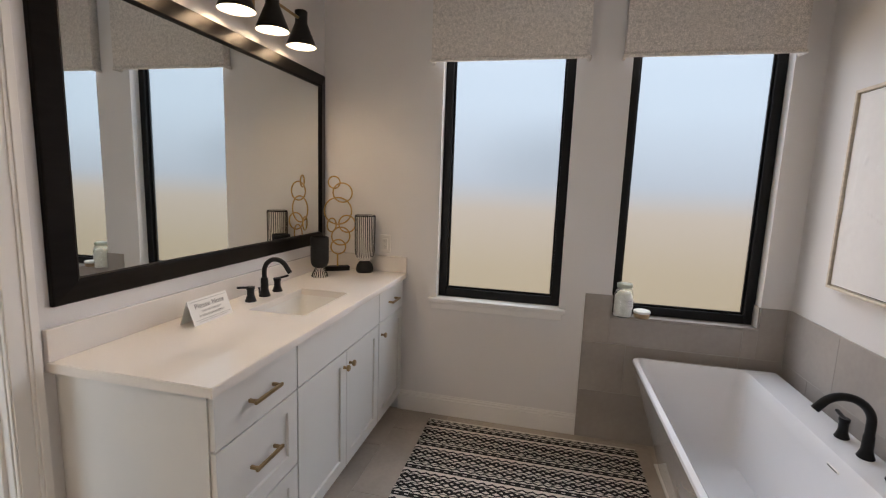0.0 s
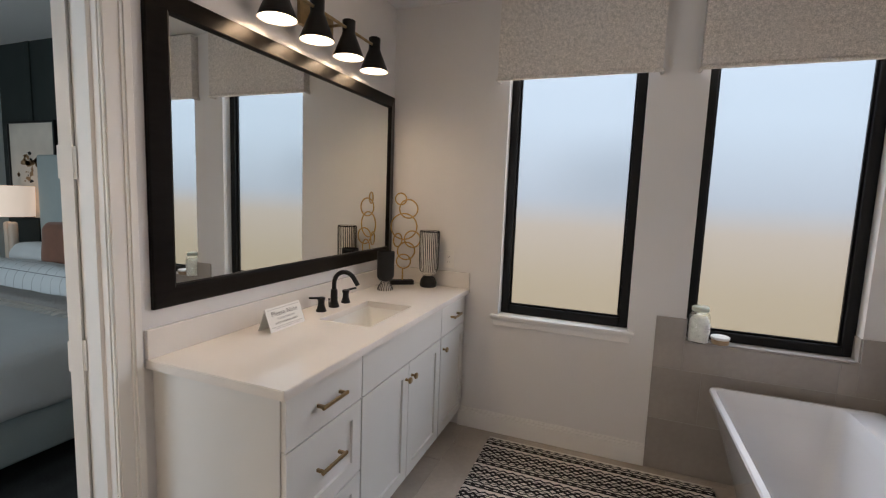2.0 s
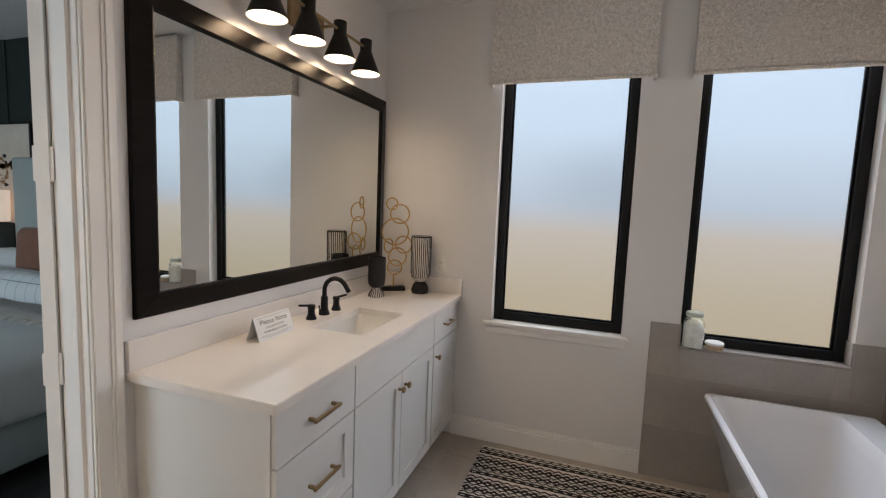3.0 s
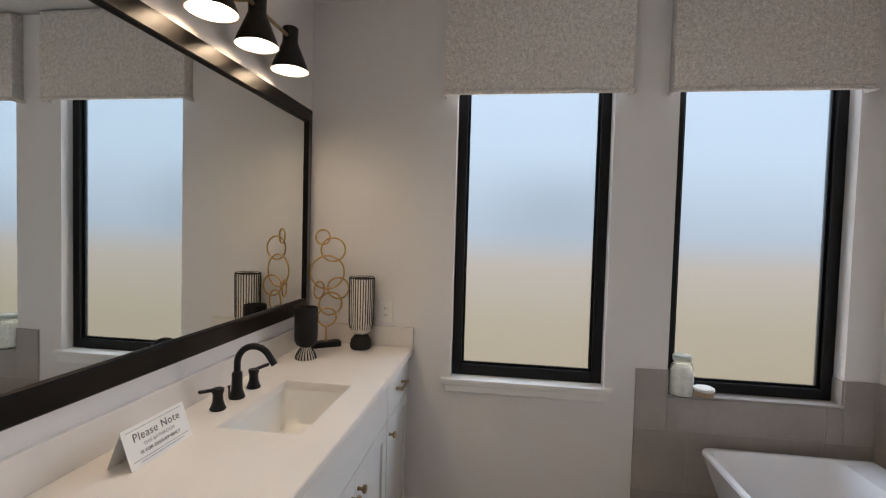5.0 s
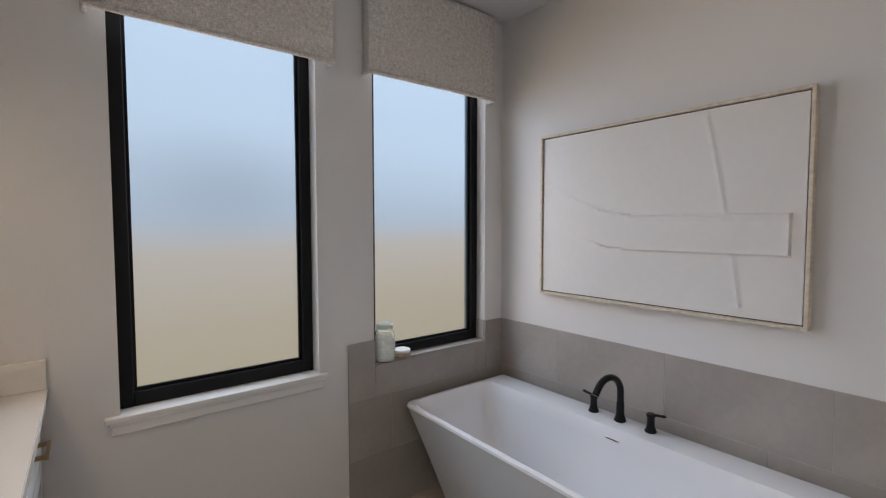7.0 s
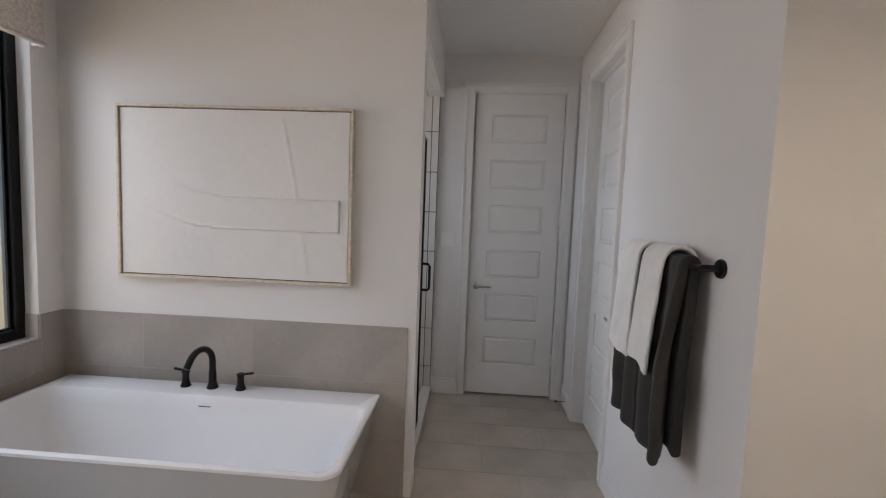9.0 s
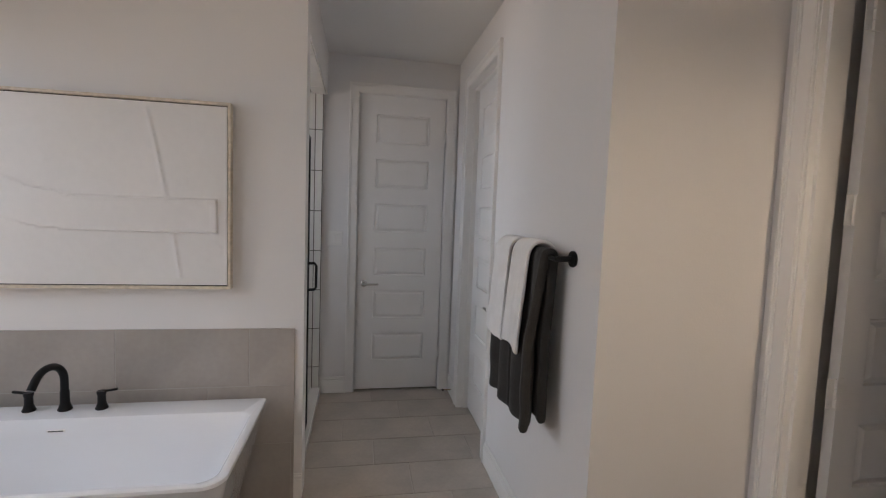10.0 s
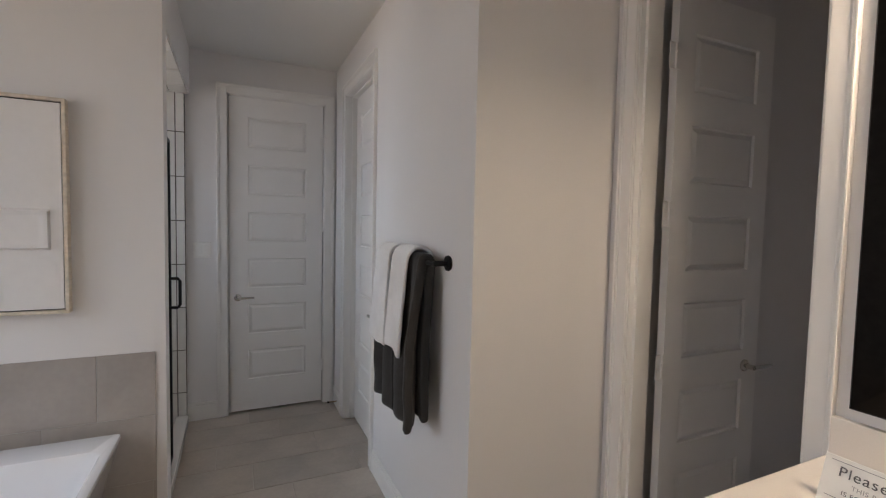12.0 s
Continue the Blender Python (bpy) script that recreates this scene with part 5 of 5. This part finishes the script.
for s in (-1, 1):
    bm = tube([(-0.62 + 1.24 * i / 40, s * 0.918, 0.007 + 0.001 * noise.noise((i, s, 0))) for i in range(41)], 0.005, 8)
    part("hem", bm, VWHITE, rug, smooth=True)


# ---- bedroom ----
def soft_box(x0, y0, z0, x1, y1, z1, bulge, r, seed=0.0, n=14):
    """A padded block: rounded edges and a gentle uneven swell."""
    bm = bmesh.new()
    bmesh.ops.create_cube(bm, size=2)
    bmesh.ops.subdivide_edges(bm, edges=bm.edges[:], cuts=n, use_grid_fill=True)
    for v in bm.verts:
        p = v.co.copy()
        q = Vector([math.copysign(min(1.0, abs(c)), c) for c in p])
        w = (1 - q.x ** 4) * (1 - q.y ** 4) + 0.0
        half = Vector(((x1 - x0) / 2, (y1 - y0) / 2, (z1 - z0) / 2))
        co = Vector((q.x * half.x, q.y * half.y, q.z * half.z))
        inner = Vector([max(-(h - r), min(h - r, c)) if h > r else 0.0 for c, h in zip(co, half)])
        d = co - inner
        if d.length > 1e-6:
            co = inner + d.normalized() * min(r, max(abs(c) for c in d))
        co.z += bulge * w * (1 if q.z > 0 else 0)
        co += Vector((1, 1, 1)) * 0.012 * noise.noise(co * 5 + Vector((seed, 0, 0)))
        v.co = co + Vector(((x0 + x1) / 2, (y0 + y1) / 2, (z0 + z1) / 2))
    return bm


bed = thing("bed", "pale blue upholstered bed with white bedding", "bed")
part("headboard", box(-3.92, 3.0, 0.1, -2.0, 3.09, 1.745, 0.02, 3), BLUEFAB, bed, smooth=True)
part("base", box(-3.88, 0.95, 0.10, -2.02, 3.0, 0.37, 0.02, 3), BLUEFAB, bed, smooth=True)
for x in (-3.8, -2.12):
    for y in (1.0, 2.9):
        part("leg", lathe([(0.03, 0.1), (0.022, 0), (0, 0)], 12, (x, y, 0)), VBLACK, bed)
part("mattress", box(-3.85, 0.98, 0.37, -2.05, 2.98, 0.58, 0.05, 3), DUVET, bed, smooth=True)
ob = tagged(part("duvet", soft_box(-3.93, 0.90, 0.33, -1.955, 2.62, 0.70, 0.05, 0.09, 2.0, 20), DUVET, smooth=True), "white cotton duvet spread over the bed", "duvet")
ob = tagged(part("throw_blanket", soft_box(-3.95, 2.26, 0.30, -1.94, 2.52, 0.745, 0.03, 0.07, 6.0, 16), THROW, smooth=True), "taupe woven throw blanket with fringe", "blanket")
fr = bmesh.new()
for k in range(90):
    t_ = k / 89
    x = -1.945 - 1.9 * t_
    z = 0.765
    tube([(x, 2.27, z), (x + random.uniform(-.008, .008), 2.245, z - 0.008), (x + random.uniform(-.014, .014), 2.215, z - 0.022)], 0.003, 5, bm=fr)
for k in range(20):
    z = 0.34 + 0.42 * k / 19
    tube([(-1.935, 2.27, z), (-1.928, 2.24, z + random.uniform(-.01, .004)), (-1.93, 2.21, z - 0.015)], 0.003, 5, bm=fr)
part("fringe", fr, VWHITE, ob, "cream tasselled fringe")
for k, (x0, x1) in enumerate(((-3.85, -2.95), (-2.92, -2.02))):
    tagged(part("pillow", soft_box(x0, 2.70, 0.62, x1, 2.99, 1.02, 0.02, 0.10, 11.0 + k), DUVET, smooth=True), "plump white bed pillow against headboard", "pillow", group="bed pillows")
tagged(part("bolster", soft_box(-3.80, 2.46, 0.68, -2.02, 2.72, 0.93, 0.01, 0.115, 21.0), GRID, smooth=True), "long white bolster with thin dark grid", "pillow")
tagged(part("cushion", soft_box(-3.30, 2.66, 0.86, -2.86, 2.82, 1.22, 0.01, 0.07, 31.0), RUST, smooth=True), "rust velvet round cushion on the bed", "pillow")
ns_ = thing("nightstand", "dark wooden nightstand beside the bed", "nightstand", (-4.22, 2.88, 0))
part("body", box(-0.22, -0.22, 0.12, 0.22, 0.22, 0.62, 0.006, 2), VBLACK, ns_)
for x in (-0.19, 0.19):
    for y in (-0.19, 0.19):
        part("leg", box(x - 0.018, y - 0.018, 0, x + 0.018, y + 0.018, 0.12), VBLACK, ns_)
tl = thing("table_lamp", "lit table lamp with cream drum shade", "table lamp", (-4.13, 2.90, 0.62))
tl.scale = (1, 1, 0.95)
part("base", lathe([(0, 0), (0.075, 0), (0.08, 0.01), (0.08, 0.03), (0, 0.03)], 28), WOODL, tl, smooth=True)
for x in (-0.035, 0.035):
    part("column", box(x - 0.026, -0.03, 0.03, x + 0.026, 0.03, 0.58, 0.022, 4), WOODL, tl, smooth=True)
part("shade", lathe([(0.165, 0.63), (0.172, 0.90), (0.169, 0.90), (0.162, 0.63)], 40), SHADE, tl, "glowing cream fabric drum", smooth=True)
fr_ = thing("photo_frame", "small white picture frame on nightstand", "picture frame", (-4.20, 2.72, 0.62))
part("frame", box(-0.05, -0.008, 0, 0.05, 0.008, 0.14, 0.003, 1), PLASTIC, fr_)
art = thing("wall_art", "black framed abstract brown and cream art", "painting")
ax0, ax1, az0, az1, ay = -4.49, -3.80, 1.18, 2.045, BN - 0.012
for b in ((ax0, az0, ax1, az0 + 0.02), (ax0, az1 - 0.02, ax1, az1), (ax0, az0 + 0.02, ax0 + 0.02, az1 - 0.02), (ax1 - 0.02, az0 + 0.02, ax1, az1 - 0.02)):
    part("frame_bar", box(b[0], ay - 0.03, b[1], b[2], ay, b[3], 0.002, 1), BLACK, art)
part("canvas", box(ax0 + 0.02, ay - 0.012, az0 + 0.02, ax1 - 0.02, ay, az1 - 0.02), ARTC, art)
for k in range(46):
    u = random.random()
    cx = ax0 + 0.12 + 0.46 * u
    cz = 1.62 + 0.12 * math.sin(u * 3) + random.uniform(-0.06, 0.05) - 0.22 * (random.random() ** 3)
    s = random.uniform(0.008, 0.04)
    bm = bmesh.new()
    vs = [bm.verts.new((cx + s * (1.6 if k % 3 else 0.7) * random.uniform(0.5, 1) * math.cos(a), ay - 0.0135, cz + s * random.uniform(0.4, 1) * math.sin(a))) for a in [2 * math.pi * j / 9 for j in range(9)]]
    bm.faces.new(vs)
    part("brush_mark", bm, ARTB if k % 4 else VBLACK, art)


# ---- tiles laid last ----
lay_floor()
wall_tiles()
